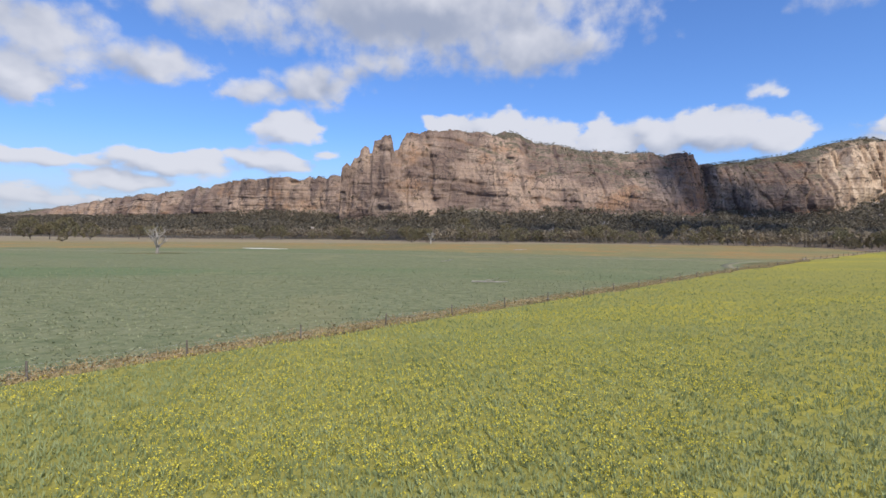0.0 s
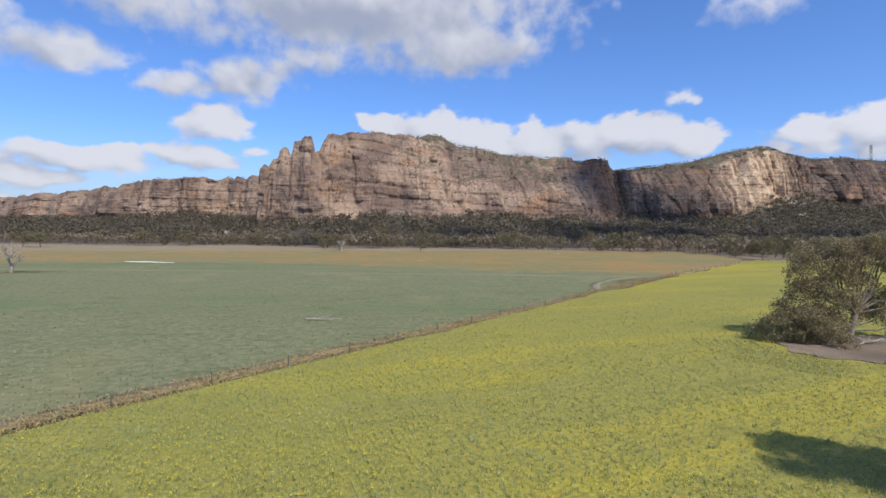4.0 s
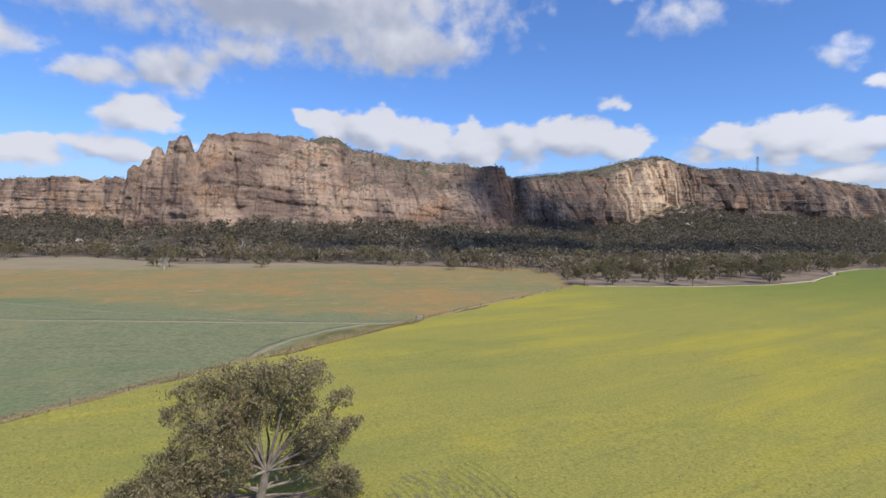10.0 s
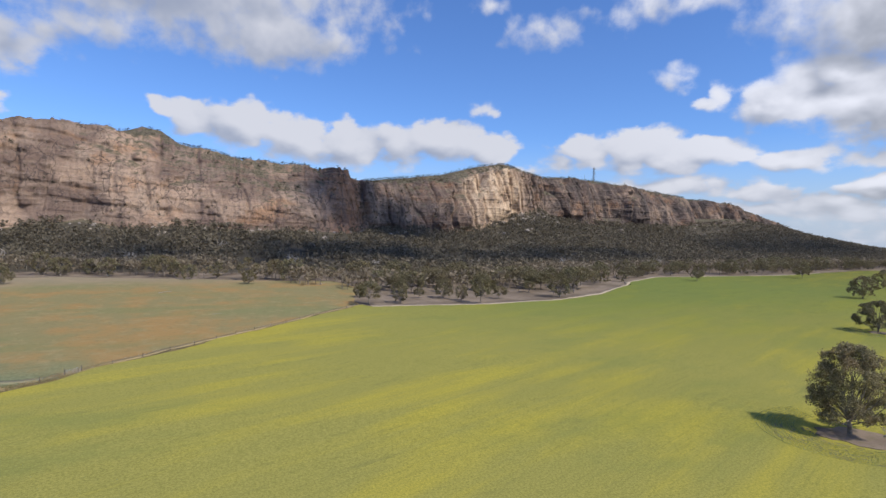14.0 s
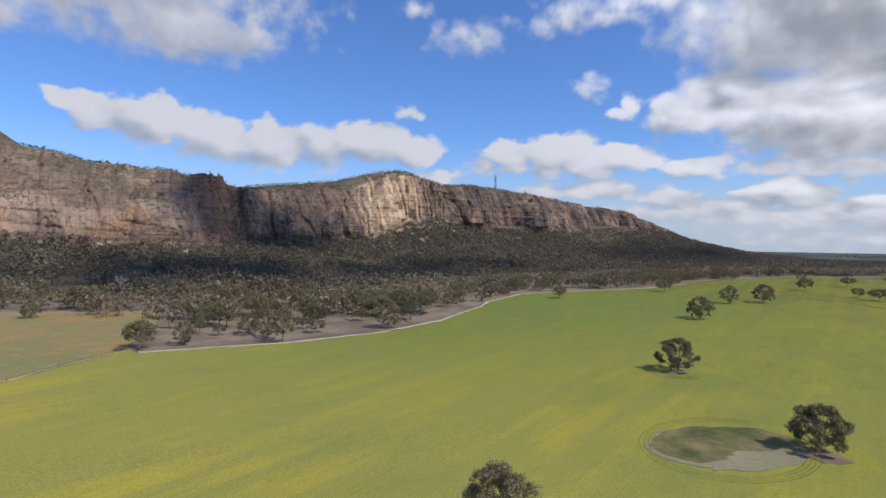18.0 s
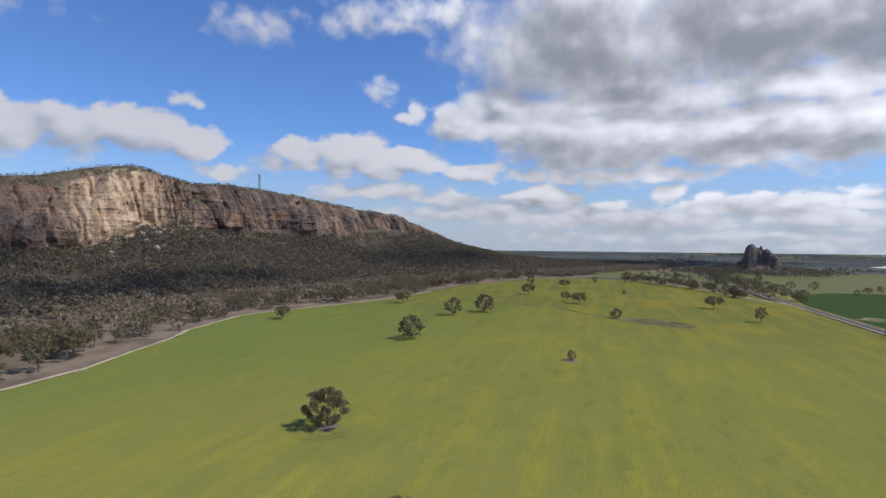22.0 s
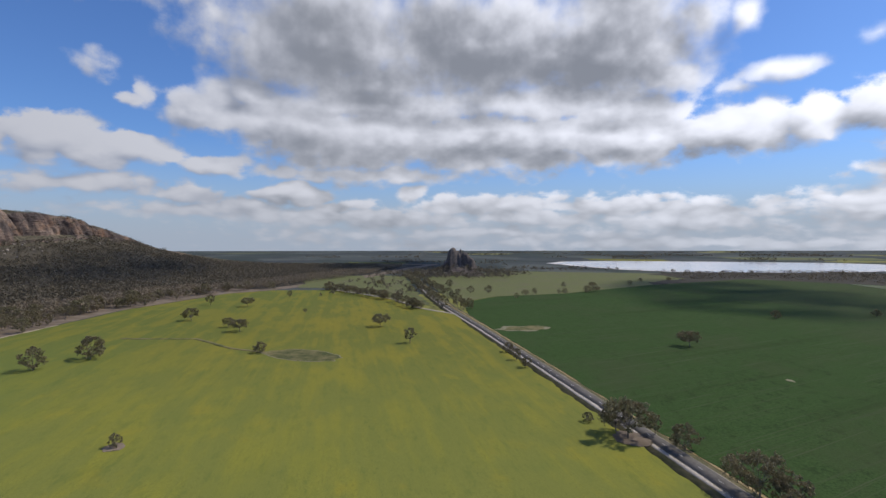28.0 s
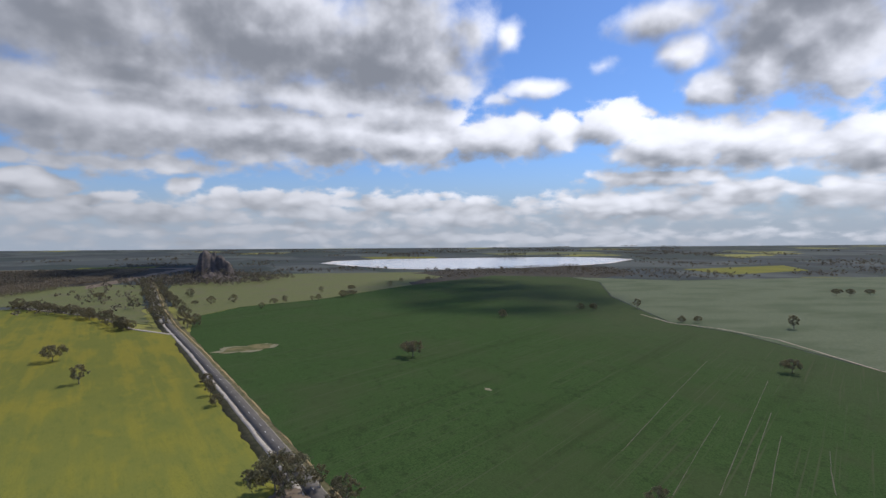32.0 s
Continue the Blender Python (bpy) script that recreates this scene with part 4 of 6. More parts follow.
# highest line behind the brow
RIDGE = np.array([
    (-1500, 1550, 42), (-972, 1480, 70), (-400, 1200, 124), (-200, 1150, 126), (-120, 950, 118), (-60, 965, 172), (48, 992, 189), (86, 1003, 195), (112, 1005, 205), (138, 1003, 201), (168, 992, 178), (242, 985, 163),
    (329, 980, 155), (403, 965, 139), (443, 1000, 139), (585, 1070, 162), (664, 1050, 173), (742, 1030, 194), (799, 1025, 203), (849, 1030, 195), (920, 1052, 184), (995, 1078, 192), (1148, 1112, 195),
    (1190, 1095, 186), (1354, 1065, 170), (1479, 1045, 157), (1559, 1012, 150), (1674, 1000, 114), (1741, 930, 71), (1960, 760, 21), (2200, 740, 5)], float)
BROW_ALL = np.concatenate([BROW, BROW_END])


def toe_y(x):
    """Where the talus starts to rise from the plain."""
    return np.interp(x, [-1500, -700, -200, 100, 250, 420, 600, 1000, 1400, 1800, 2200], [900, 830, 650, 560, 520, 520, 540, 560, 540, 520, 560])


def foot_at(x):
    """The foot line, drawn in under the brow so that the faces stand steep."""
    fy, by = np.interp(x, FOOT[:, 0], FOOT[:, 1]), np.interp(x, BROW_ALL[:, 0], BROW_ALL[:, 1])
    return by - (by - fy) * np.interp(x, [-170, 300, 420, 640], [.8, .8, .6, .48]), np.interp(x, FOOT[:, 0], FOOT[:, 2])


def talus_z(x, y):
    """Height of the slope below the cliffs."""
    fy, fz = foot_at(x)
    ty = toe_y(x)
    u = np.clip((np.asarray(y, float) - ty) / np.maximum(fy - ty, 1), 0, 1)
    lumps = 2.2 * fbm(np.asarray(x) / 60, np.asarray(y) / 60, 12, 3) * np.clip(u * 4, 0, 1) * np.clip((1 - u) * 6, 0, 1)
    return ground_z(x, y) * (1 - u) + fz * u**1.7 + lumps


def bump_top(x, centre, half, height):
    """A steep-sided block on the brow."""
    return height * np.clip((half - np.abs(x - centre)) / 2.2, 0, 1)


def cliff_grid():
    xs = np.concatenate([np.arange(-1500, -470, 6.0), np.arange(-470, -200, 2.6), np.arange(-200, 900, 1.35), np.arange(900, 1760, 2.4), np.arange(1760, 2201, 10)])
    fy, fz = foot_at(xs)
    by, bz = np.interp(xs, BROW_ALL[:, 0], BROW_ALL[:, 1]), np.interp(xs, BROW_ALL[:, 0], BROW_ALL[:, 2])
    ry, rz = np.interp(xs, RIDGE[:, 0], RIDGE[:, 1]), np.interp(xs, RIDGE[:, 0], RIDGE[:, 2])
    # the tall stacks at the western end, and the knob above the gully
    stack = 0 * xs
    for c, h, up in ((-161, 6, 14), (-148, 5, 6), (-130, 8.5, 13), (-107, 10, 23), (-94, 10.5, 27), (403, 13, 9), (380, 10, 4)):
        stack = np.maximum(stack, bump_top(xs, c, h, up))
    bz = bz + stack
    rim = np.clip((bz - fz) / 60, .1, 1)
    bz = bz + rim * (2.2 * fbm(xs / 16, xs * 0, 41, 4) + 1.2 * np.abs(fbm(xs / 5, xs * 0, 44, 2)))
    # open joints cut the brow back into clefts
    cleft = np.clip(np.abs(value_noise(xs / 31, xs * 0 + 3, 71)) * 4, 0, 1)
    bz = bz - rim * (1 - cleft) * 6
    nt, nc, ns = 16, 84, 12
    rows_y, rows_z, kind = [], [], []
    for k in range(nt):
        u = k / nt
        y = toe_y(xs) * (1 - u) + fy * u
        rows_y.append(y)
        rows_z.append(talus_z(xs, y) - (.6 if k == 0 else 0))
        kind.append(0)
    for k in range(nc + 1):
        u = k / nc
        z = fz + (bz - fz) * u
        lean = .25 * u + .75 * u**2.2
        # beds of rock dip gently east: steep risers and narrow ledges
        rib = np.interp(xs, [-210, -160, 60, 300, 380], [1.0, .5, .42, .6, 1.0])
        dip = z + .10 * np.clip(xs, -200, 400) + 5 * fbm(xs / 120, z / 80, 51, 3)
        w = dip / 17
        step = (np.floor(w) + np.clip((w - np.floor(w) - .75) / .25, 0, 1) - w + .36) * 3.0 * (1.4 - .6 * rib) * np.clip(.7 + fbm(xs / 60, z / 40, 53, 2), .1, 1.3)
        w2 = dip / 5.3 + 2.3
        step += (np.floor(w2) + np.clip((w2 - np.floor(w2) - .6) / .4, 0, 1) - w2 + .3) * .8
        y = fy + (by - fy) * lean
        tall = np.clip((bz - fz) / 50, .05, 1)
        out = np.interp(xs, [700, 1000, 1500, 1700], [12, 26, 26, 12]) * fbm(xs / 85, z / 260, 61, 2) + rib * (9.5 * fbm(xs / 23, z / 200, 62, 2) + 2.2 * fbm(xs / 9, z / 34, 63, 3)) + .7 * fbm(xs / 3.2, z / 6, 64, 3)
        crack = np.clip(1 - np.abs(value_noise(xs / 15 + .25 * fbm(xs / 20, z / 25, 66, 2), z / 150, 65)) * 9, 0, 1) * rib
        crack2 = np.clip(1 - np.abs(value_noise(xs / 44 + .2 * fbm(xs / 30, z / 40, 68, 2), z / 300, 67)) * 11, 0, 1)
        # the joint that parts the westernmost tower from the wall, and shallow caves
        crack2 = np.maximum(crack2, np.clip(1 - np.abs(xs + 153 - .05 * (z - 60)) / 2.6, 0, 1))
        over = np.clip(fbm(xs / 32, dip / 13, 69, 3) - .3, 0, 1) * 9
        # jointed blocks
        bx, bzz = xs / np.where(rib < .8, 17, 10) + .5 * fbm(xs / 9, z / 9, 55, 2), dip / np.where(rib < .8, 9, 34) + .5 * fbm(xs / 11, z / 11, 57, 2)
        out = out + (.7 + 1.2 * rib) * (value_noise(np.floor(bx) + .01, np.floor(bzz) + .01, 58)) + .5 * (value_noise(np.floor(bx * 2.7) + .01, np.floor(bzz * 2.3) + .01, 59))
        blend = np.clip(u * 6, .15, 1)
        rows_y.append(y - tall * blend * (out + step - np.interp(xs, [400, 480], [4.0, 8.0]) * crack - (3 + np.interp(xs, [400, 480], [5, 10]) * rib) * crack2 - .16 * over))
        rows_z.append(z)
        kind.append(1)
    last_y = rows_y[-1]
    for k in range(1, ns + 1):
        u = k / ns
        y = last_y + (np.maximum(ry, last_y + 25) - last_y) * u
        z = bz + (rz - bz) * (u * u * (3 - 2 * u)) + 2.0 * fbm(xs / 22, y / 22, 81, 4) * np.sin(math.pi * u) + .5 * (u < 1) * fbm(xs / 4, y / 4, 85, 2)
        rows_y.append(y)
        rows_z.append(z)
        kind.append(2)
    for dy, dz in ((120, 8), (350, 30), (800, 90), (1400, 260)):
        rows_y.append(np.maximum(ry, last_y + 25) + dy)
        rows_z.append(np.maximum(rz - dz, -4 + 0 * rz))
        kind.append(3)
    return xs, np.array(rows_y), np.array(rows_z)


XS, RY, RZ = cliff_grid()


def make_mountain():
    nr, nx = RY.shape
    verts = np.c_[np.tile(XS, nr), RY.ravel(), RZ.ravel()]
    i, j = np.meshgrid(np.arange(nr - 1), np.arange(nx - 1), indexing="ij")
    a = (i * nx + j).ravel()
    faces = np.c_[a, a + 1, a + nx + 1, a + nx]
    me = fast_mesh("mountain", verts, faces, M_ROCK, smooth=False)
    me.materials.append(M_TALUS)
    slot = (np.repeat(np.arange(nr - 1), nx - 1) < 15).astype(np.int32)
    me.polygons.foreach_set("material_index", slot)
    tagged(new("mountain", me), "long sandstone mountain with reddish-brown cliffs above a wooded talus slope", "mountain", kind="structure")


make_mountain()
# ---------------------------------------------------------------- trees


def tube(path, radii, sides=6):
    """Verts and quads of a tapered tube along a path."""
    path, radii = np.asarray(path, float), np.asarray(radii, float)
    d = np.gradient(path, axis=0)
    d /= np.linalg.norm(d, axis=1)[:, None] + 1e-9
    ref = np.array([.3, .9, .2])
    u = np.cross(d, ref)
    u /= np.linalg.norm(u, axis=1)[:, None] + 1e-9
    v = np.cross(d, u)
    a = np.linspace(0, 2 * math.pi, sides, endpoint=False)
    ring = path[:, None] + radii[:, None, None] * (np.cos(a)[None, :, None] * u[:, None] + np.sin(a)[None, :, None] * v[:, None])
    n = len(path)
    i, j = np.meshgrid(np.arange(n - 1), np.arange(sides), indexing="ij")
    q = np.stack([i * sides + j, i * sides + (j + 1) % sides, (i + 1) * sides + (j + 1) % sides, (i + 1) * sides + j], -1).reshape(-1, 4)
    return ring.reshape(-1, 3), q


class Soup:
    def __init__(self):
        self.v, self.f, self.n = [], [], 0

    def add(self, v, f):
        self.v.append(v)
        self.f.append(np.asarray(f) + self.n)
        self.n += len(v)

    def mesh(self, name, material, smooth=False):
        return fast_mesh(name, np.concatenate(self.v), np.concatenate(self.f), material, smooth)


def leaf_cloud(centres, spread, count, size, r, flat=.7):
    """Small leaf blades (two triangles each) strewn round branch tips."""
    k = len(centres) * count
    c = np.repeat(centres, count, 0) + r.normal(0, 1, (k, 3)) * spread * np.array([1, 1, flat])
    a = r.normal(0, 1, (k, 3))
    a /= np.linalg.norm(a, axis=1)[:, None]
    b = np.cross(a, r.normal(0, 1, (k, 3)))
    b /= np.linalg.norm(b, axis=1)[:, None]
    s = size * r.uniform(.6, 1.4, (k, 1))
    verts = np.stack([c - a * s, c + b * s * .45, c + a * s, c - b * s * .45], 1).reshape(-1, 3)
    return verts, np.arange(4 * k).reshape(-1, 4)


def bough_leaves(centres, radii, count, size, r, flat=.72):
    """Leaves lying over rounded boughs, facing roughly outwards."""
    k = len(centres) * count
    d = r.normal(0, 1, (k, 3)) + (0, 0, .25)
    d /= np.linalg.norm(d, axis=1)[:, None]
    rad = np.repeat(radii, count)[:, None] * r.uniform(.55, 1.08, (k, 1)) ** .7
    c = np.repeat(centres, count, 0) + d * rad * np.array([1, 1, flat])
    nrm = d + r.normal(0, .55, (k, 3))
    a = np.cross(nrm, r.normal(0, 1, (k, 3)))
    a /= np.linalg.norm(a, axis=1)[:, None] + 1e-9
    b = np.cross(nrm, a)
    b /= np.linalg.norm(b, axis=1)[:, None] + 1e-9
    s = size * r.uniform(.6, 1.4, (k, 1))
    verts = np.stack([c - a * s, c + b * s * .5, c + a * s, c - b * s * .5], 1).reshape(-1, 3)
    return verts, np.arange(4 * k).reshape(-1, 4)


def tree_thing(name, label, trunk, crown, x, y, turn=0.0, scale=1.0, z=None, group="", category="tree"):
    ob = new(name)
    if isinstance(trunk, tuple):
        bole = part("trunk", trunk[0], ob, "pale grey-brown bark trunk")
        for limb in trunk[1]:
            part("limb", limb, bole)
    else:
        part("trunk", trunk, ob, "pale grey-brown bark trunk and limbs")
    part("crown", crown, ob, "open crown of drooping grey-green leaves")
    ob.matrix_basis = pose(x, y, gz(x, y) if z is None else z, 0, 0, turn) @ Matrix.Scale(scale, 4)
    return tagged(ob, label, category, group)


def gum(lobes, fork, girth, seed, sprays=16, leaves=60, leaf=.22, droop=.8, split=False, sides=6):
    """A gum tree from its foliage lobes (x, y, z, radius): trunk, a limb to each lobe, and hanging sprays of leaves."""
    r = np.random.default_rng(seed)
    wood, crown, limb_parts = Soup(), Soup(), []
    fork = np.array(fork, float)
    wood.add(*tube([(0, 0, -.5), (0, 0, 0), fork * .5 + r.normal(0, .06, 3), fork], girth * np.array([1.5, 1.2, 1.0, .92]), sides + 2))
    low_fork = fork * .8
    for cx, cy, cz, rad in lobes:
        c = np.array([cx, cy, cz], float)
        root = fork if cz > fork[2] + 1 else low_fork * min(1, max(.25, cz / max(fork[2], .1) * .7))
        mid = root * .5 + c * .5 + r.normal(0, .07, 3) * np.linalg.norm(c - root) + (0, 0, -.05 * np.linalg.norm(c - root))
        soup = Soup() if split else wood
        limb_parts.append(soup)
        thick = girth * (.22 + .085 * rad)
        soup.add(*tube([root, root * .7 + mid * .3 + r.normal(0, .05, 3), mid, (mid + c) / 2 + r.normal(0, .08, 3) * rad, c], thick * np.array([1, .85, .66, .45, .2]), sides))
        tips = []
        for _ in range(7):
            d = r.normal(0, 1, 3) + (0, 0, .35)
            d /= np.linalg.norm(d)
            tip = c + d * rad * .85 * np.array([1, 1, .8])
            start = (mid * .35 + c * .65)
            soup.add(*tube([start, (start + tip) / 2 + r.normal(0, .1, 3) * rad, tip], thick * np.array([.28, .18, .06]), 3))
            tips.append(tip)
        n = max(5, int(sprays * rad ** 1.6))
        d = r.normal(0, 1, (n, 3)) + (0, 0, .35)
        d /= np.linalg.norm(d, axis=1)[:, None]
        at = c + d * rad * r.uniform(.5, 1.2, (n, 1)) * np.array([1, 1, .78])
        k = n * leaves
        size = .12 * rad + .12
        p = np.repeat(at, leaves, 0) + r.normal(0, 1, (k, 3)) * size * np.array([1, 1, .75])
        p[:, 2] -= np.abs(r.normal(0, 1, k)) * size * 1.1
        a = r.normal(0, .7, (k, 3)) - (0, 0, droop * .6)
        a /= np.linalg.norm(a, axis=1)[:, None]
        b = np.cross(a, r.normal(0, 1, (k, 3)))
        b /= np.linalg.norm(b, axis=1)[:, None] + 1e-9
        s = leaf * r.uniform(.6, 1.4, (k, 1))
        crown.add(np.stack([p - a * s, p + b * s * .42, p + a * s, p - b * s * .42], 1).reshape(-1, 3), np.arange(4 * k).reshape(-1, 4))
    trunk = wood.mesh("trunk", M_BARK, True)
    return (trunk, [p.mesh("limb", M_BARK, True) for p in limb_parts]) if split else trunk, crown


def dome(height, width, bottom, n, seed, top=.55, lump=.17):
    """Foliage lobes spread through a rounded crown: bottom and top are shares of the height where it starts and is widest."""
    r = np.random.default_rng(seed)
    out = []
    for k in range(n):
        u = ((k + .5) / n) ** .9
        z = bottom + (1 - bottom) * u
        wide = math.sin(math.pi * min(1, max(.12, (.5 + .5 * (z - top) / (1 - top)) if z > top else .5 * (z - bottom * .6) / max(top - bottom * .6, .01)))) ** .6
        a, d = k * 2.4 + r.normal(0, .35), math.sqrt(r.uniform(.25, 1)) * .46 * width * wide
        rad = lump * width * r.uniform(.6, 1.15) * (.75 + .25 * wide)
        out.append((d * math.cos(a), d * math.sin(a), min(z * height, height - .75 * rad), rad))
    return out


def shift(lobes, x, y, turn=0.0):
    c, s = math.cos(turn), math.sin(turn)
    return [(c * a - s * b + x, s * a + c * b + y, z, r) for a, b, z, r in lobes]


# large paddock trees that the camera passes near
BIG_GUM = [(4.3, -1.0, 15.2, 2.5), (5.8, 1.5, 14.6, 1.9), (2.2, .5, 13.6, 2.4), (-2.3, -.5, 15.2, 1.9), (-.6, 2.2, 14.4, 2.0), (-6.3, 0, 13.2, 2.4), (-4.4, 1.8, 12.2, 2.2), (-8.2, -.6, 10.9, 1.6),
           (8.9, .3, 12.6, 1.3), (7.4, -1.2, 10.2, 1.9), (10.2, 0, 10.0, 1.0), (9.0, 1.4, 8.2, 1.3), (-2.2, -1.8, 10.2, 2.8), (.6, 2.8, 10.6, 2.4), (-5.0, -1.2, 7.6, 2.9), (-7.0, 1.0, 8.4, 2.2),
           (-1.8, -2.6, 6.4, 2.0), (4.6, 2.4, 6.6, 2.2), (6.8, 1.6, 4.6, 2.6), (9.2, .8, 3.2, 1.8), (3.9, 2.6, 4.4, 2.0),
           (-3.5, -2.2, 4.0, 2.1), (-6.4, -1.4, 4.6, 2.3), (3.0, 1.6, 9.4, 1.9), (5.2, -.6, 12.2, 1.7), (-.6, -1.6, 12.7, 2.2), (6.6, .6, 7.4, 1.5), (-3.0, 3.0, 8.0, 2.4), (1.6, -1.6, 15.6, 1.5)]
tr, cr = gum(BIG_GUM, (1.0, 0, 4.6), .50, 11, 9.5, 50, .16, split=True)
tree_thing("eucalyptus_tree", "large spreading gum tree with fallen branches on bare soil", tr, cr.mesh("crown", M_LEAF), 88.2, 85, -11)
SHRUB = [(0, 0, 3.4, 2.2), (2.0, .6, 2.8, 2.0), (-1.8, -.8, 2.6, 1.9), (.6, -1.9, 2.0, 1.8), (-3.0, .8, 1.7, 1.5), (1.0, 1.2, 5.0, 1.7), (3.2, -.8, 1.7, 1.5)]
tr, cr = gum(SHRUB, (0, 0, 1.2), .16, 14, 10, 50, .15, split=True)
tree_thing("eucalyptus_shrub", "low bushy gum regrowth beside the large tree", tr, cr.mesh("crown", M_LEAF_DARK), 77.6, 85.6, 0, 1.12)
tree_thing("eucalyptus_shrub", "low bushy gum regrowth before the large tree", tr, cr.mesh("crown", M_LEAF), 80.6, 81.8, 130, .95)
tree_thing("eucalyptus_shrub", "small bushy gum regrowth beside the large tree", tr, cr.mesh("crown", M_LEAF_DARK), 97.4, 84.2, 250, .72)
tr, cr = gum(dome(14.9, 11.4, .36, 26, 27, .68, .14), (.4, .3, 3.4), .3, 27, 24, 90, .085, .9, split=True)
tree_thing("eucalyptus_tree", "broad bronze-leaved gum tree in the crop", tr, cr.mesh("crown", M_LEAF_RED), 52.9, 37.8, 10)
tr, cr = gum(dome(17.2, 9.4, .38, 24, 29, .70, .15), (-.3, .3, 4.4), .3, 29, 24, 90, .085, .9, split=True)
tree_thing("eucalyptus_tree", "tall bronze-leaved gum beside a broader one in the crop", tr, cr.mesh("crown", M_LEAF_RED), 56.0, 30.8, 60)
tr, cr = gum(dome(15.4, 5.6, .4, 12, 33, .74, .17), (.3, .2, 4.6), .2, 33, 24, 90, .085, .9, split=True)
tree_thing("eucalyptus_tree", "slender bronze-leaved gum at the end of a clump in the crop", tr, cr.mesh("crown", M_LEAF_RED), 62.2, 30.6, 200)
tr, cr = gum(dome(18.8, 17.5, .17, 44, 35, .36, .105), (.3, .2, 3.2), .42, 35, 11, 42, .18, .5, split=True)
tree_thing("eucalyptus_tree", "tall rounded gum tree ringed by curved crop rows", tr, cr.mesh("crown", M_LEAF), 276.6, 91.8, 120)
tr, cr = gum(dome(12.6, 14.0, .22, 30, 47, .48, .105), (-.4, .3, 2.2), .36, 47, 13, 40, .21, .5, split=True)
tree_thing("eucalyptus_tree", "dark rounded gum tree on the rim of a farm dam", tr, cr.mesh("crown", M_LEAF_DARK), 379.5, 85.8, 0)
tr, cr = gum(shift(dome(14.2, 17.5, .2, 32, 59, .48, .10), .6, 0), (.8, .2, 2.2), .36, 59, 11, 36, .23, .5, split=True)
tree_thing("eucalyptus_tree", "leaning gum tree alone in the crop", tr, cr.mesh("crown", M_LEAF_DARK), 427, 153.2, 200)

# lighter trees in four shapes, copied
KINDS = []
SHAPES = ((15, 15, 61, .34, .58, 14), (14, 12, 72, .14, .45, 14), (16, 19, 83, .42, .66, 15), (15, 10, 94, .32, .6, 12), (15, 15, 105, .16, .45, 15))
for h, w, seed, bottom, top, n in SHAPES:
    tr, cr = gum(dome(h, w * 1.3, bottom, n + 11, seed, top, .115), (.2, .2, h * bottom * .75), h * .022, seed, 4.2, 15, .44, .4, sides=4)
    KINDS.append((h, tr, cr.mesh("crown", M_LEAF_DARK)))
for h, w, seed, bottom, top, n in SHAPES:
    tr, cr = gum(dome(h, w * 1.3, bottom, n + 3, seed + 7, top, .125), (.2, .2, h * bottom * .75), h * .022, seed + 7, 2.6, 9, .70, .4, sides=3)
    KINDS.append((h, tr, cr.mesh("crown", M_LEAF_DARK)))
protos = {}
FIELD_TREES = [(581, 119, 6, 1, "low bushy shrub on a bare patch"), (579.5, 229.1, 16, 4, "broad gum tree in the crop"), (692.4, 266.3, 16, 1, "open-crowned gum tree in the crop"), (728, 254.5, 17, 4, "dense gum tree in the crop"),
               (585.2, 364, 11, 0, "small gum tree at the edge of the crop"), (735.5, 355.5, 12, 2, "gum tree at the edge of the crop"), (765.5, 144, 9, 4, "small round tree beside a grassy hollow"),
               (821.4, 36.5, 13.5, 3, "slender gum tree in the crop"), (902, 82, 13, 2, "umbrella-shaped gum tree in the crop"), (853, 206, 12, 2, "spreading gum tree in the crop"),
               (874, 229, 10, 0, "gum tree in the crop"), (909, 290, 14, 0, "gum tree near the woodland"), (1031, 289, 12, 2, "gum tree far out in the crop"), (1035, 342, 15, 3, "gum tree near the woodland"),
               (1143, 279, 11, 3, "small gum tree far out in the crop"), (983, 192, 6, 3, "thin gum sapling in the crop"), (842, -197, 13, 2, "lone gum tree in green cereal crop"),
               (1025, -351, 10, 4, "lone dark tree in green cereal crop"), (716, -452, 10, 2, "broad low tree in green cereal crop")]
FIELD_TREES_FAR = [(862, -622, 15, 3, "thin gum tree in pale pasture"), (1050, -561, 14, 3, "gum tree in pale pasture"), (1050, -493, 10, 0, "gum tree at the pasture edge"), (1062, -480, 9, 4, "gum tree at the pasture edge"),
                   (933, -537, 8, 4, "low tree at the pasture edge"), (925, -553, 8, 0, "low tree at the pasture edge"), (1100, -989, 12, 2, "gum tree in pale pasture"), (1092, -1010, 12, 0, "gum tree in pale pasture"), (1085, -1045, 11, 2, "gum tree in pale pasture"),
                   (577, -230, 8, 4, "low tree in green cereal crop")]
ROAD_TREES = [(620, -98.5, 17, 2, "big gum tree beside the road"), (629, -95, 14, 3, "slender gum tree beside the road"), (611, -120, 11, 4, "gum tree beside the road"), (569, -131, 15, 2, "broad gum tree beside the road"), (560, -136, 12, 0, "gum tree beside the road"),
              (797, -46, 8, 4, "small dark roadside tree"), (770, -52, 9, 3, "thin gum sapling beside the road"), (748, -58, 7, 0, "straggly shrub beside the road"), (640, -84, 5, 4, "low bush beside the road"), (627, -112, 9, 3, "gum sapling beside the road")]


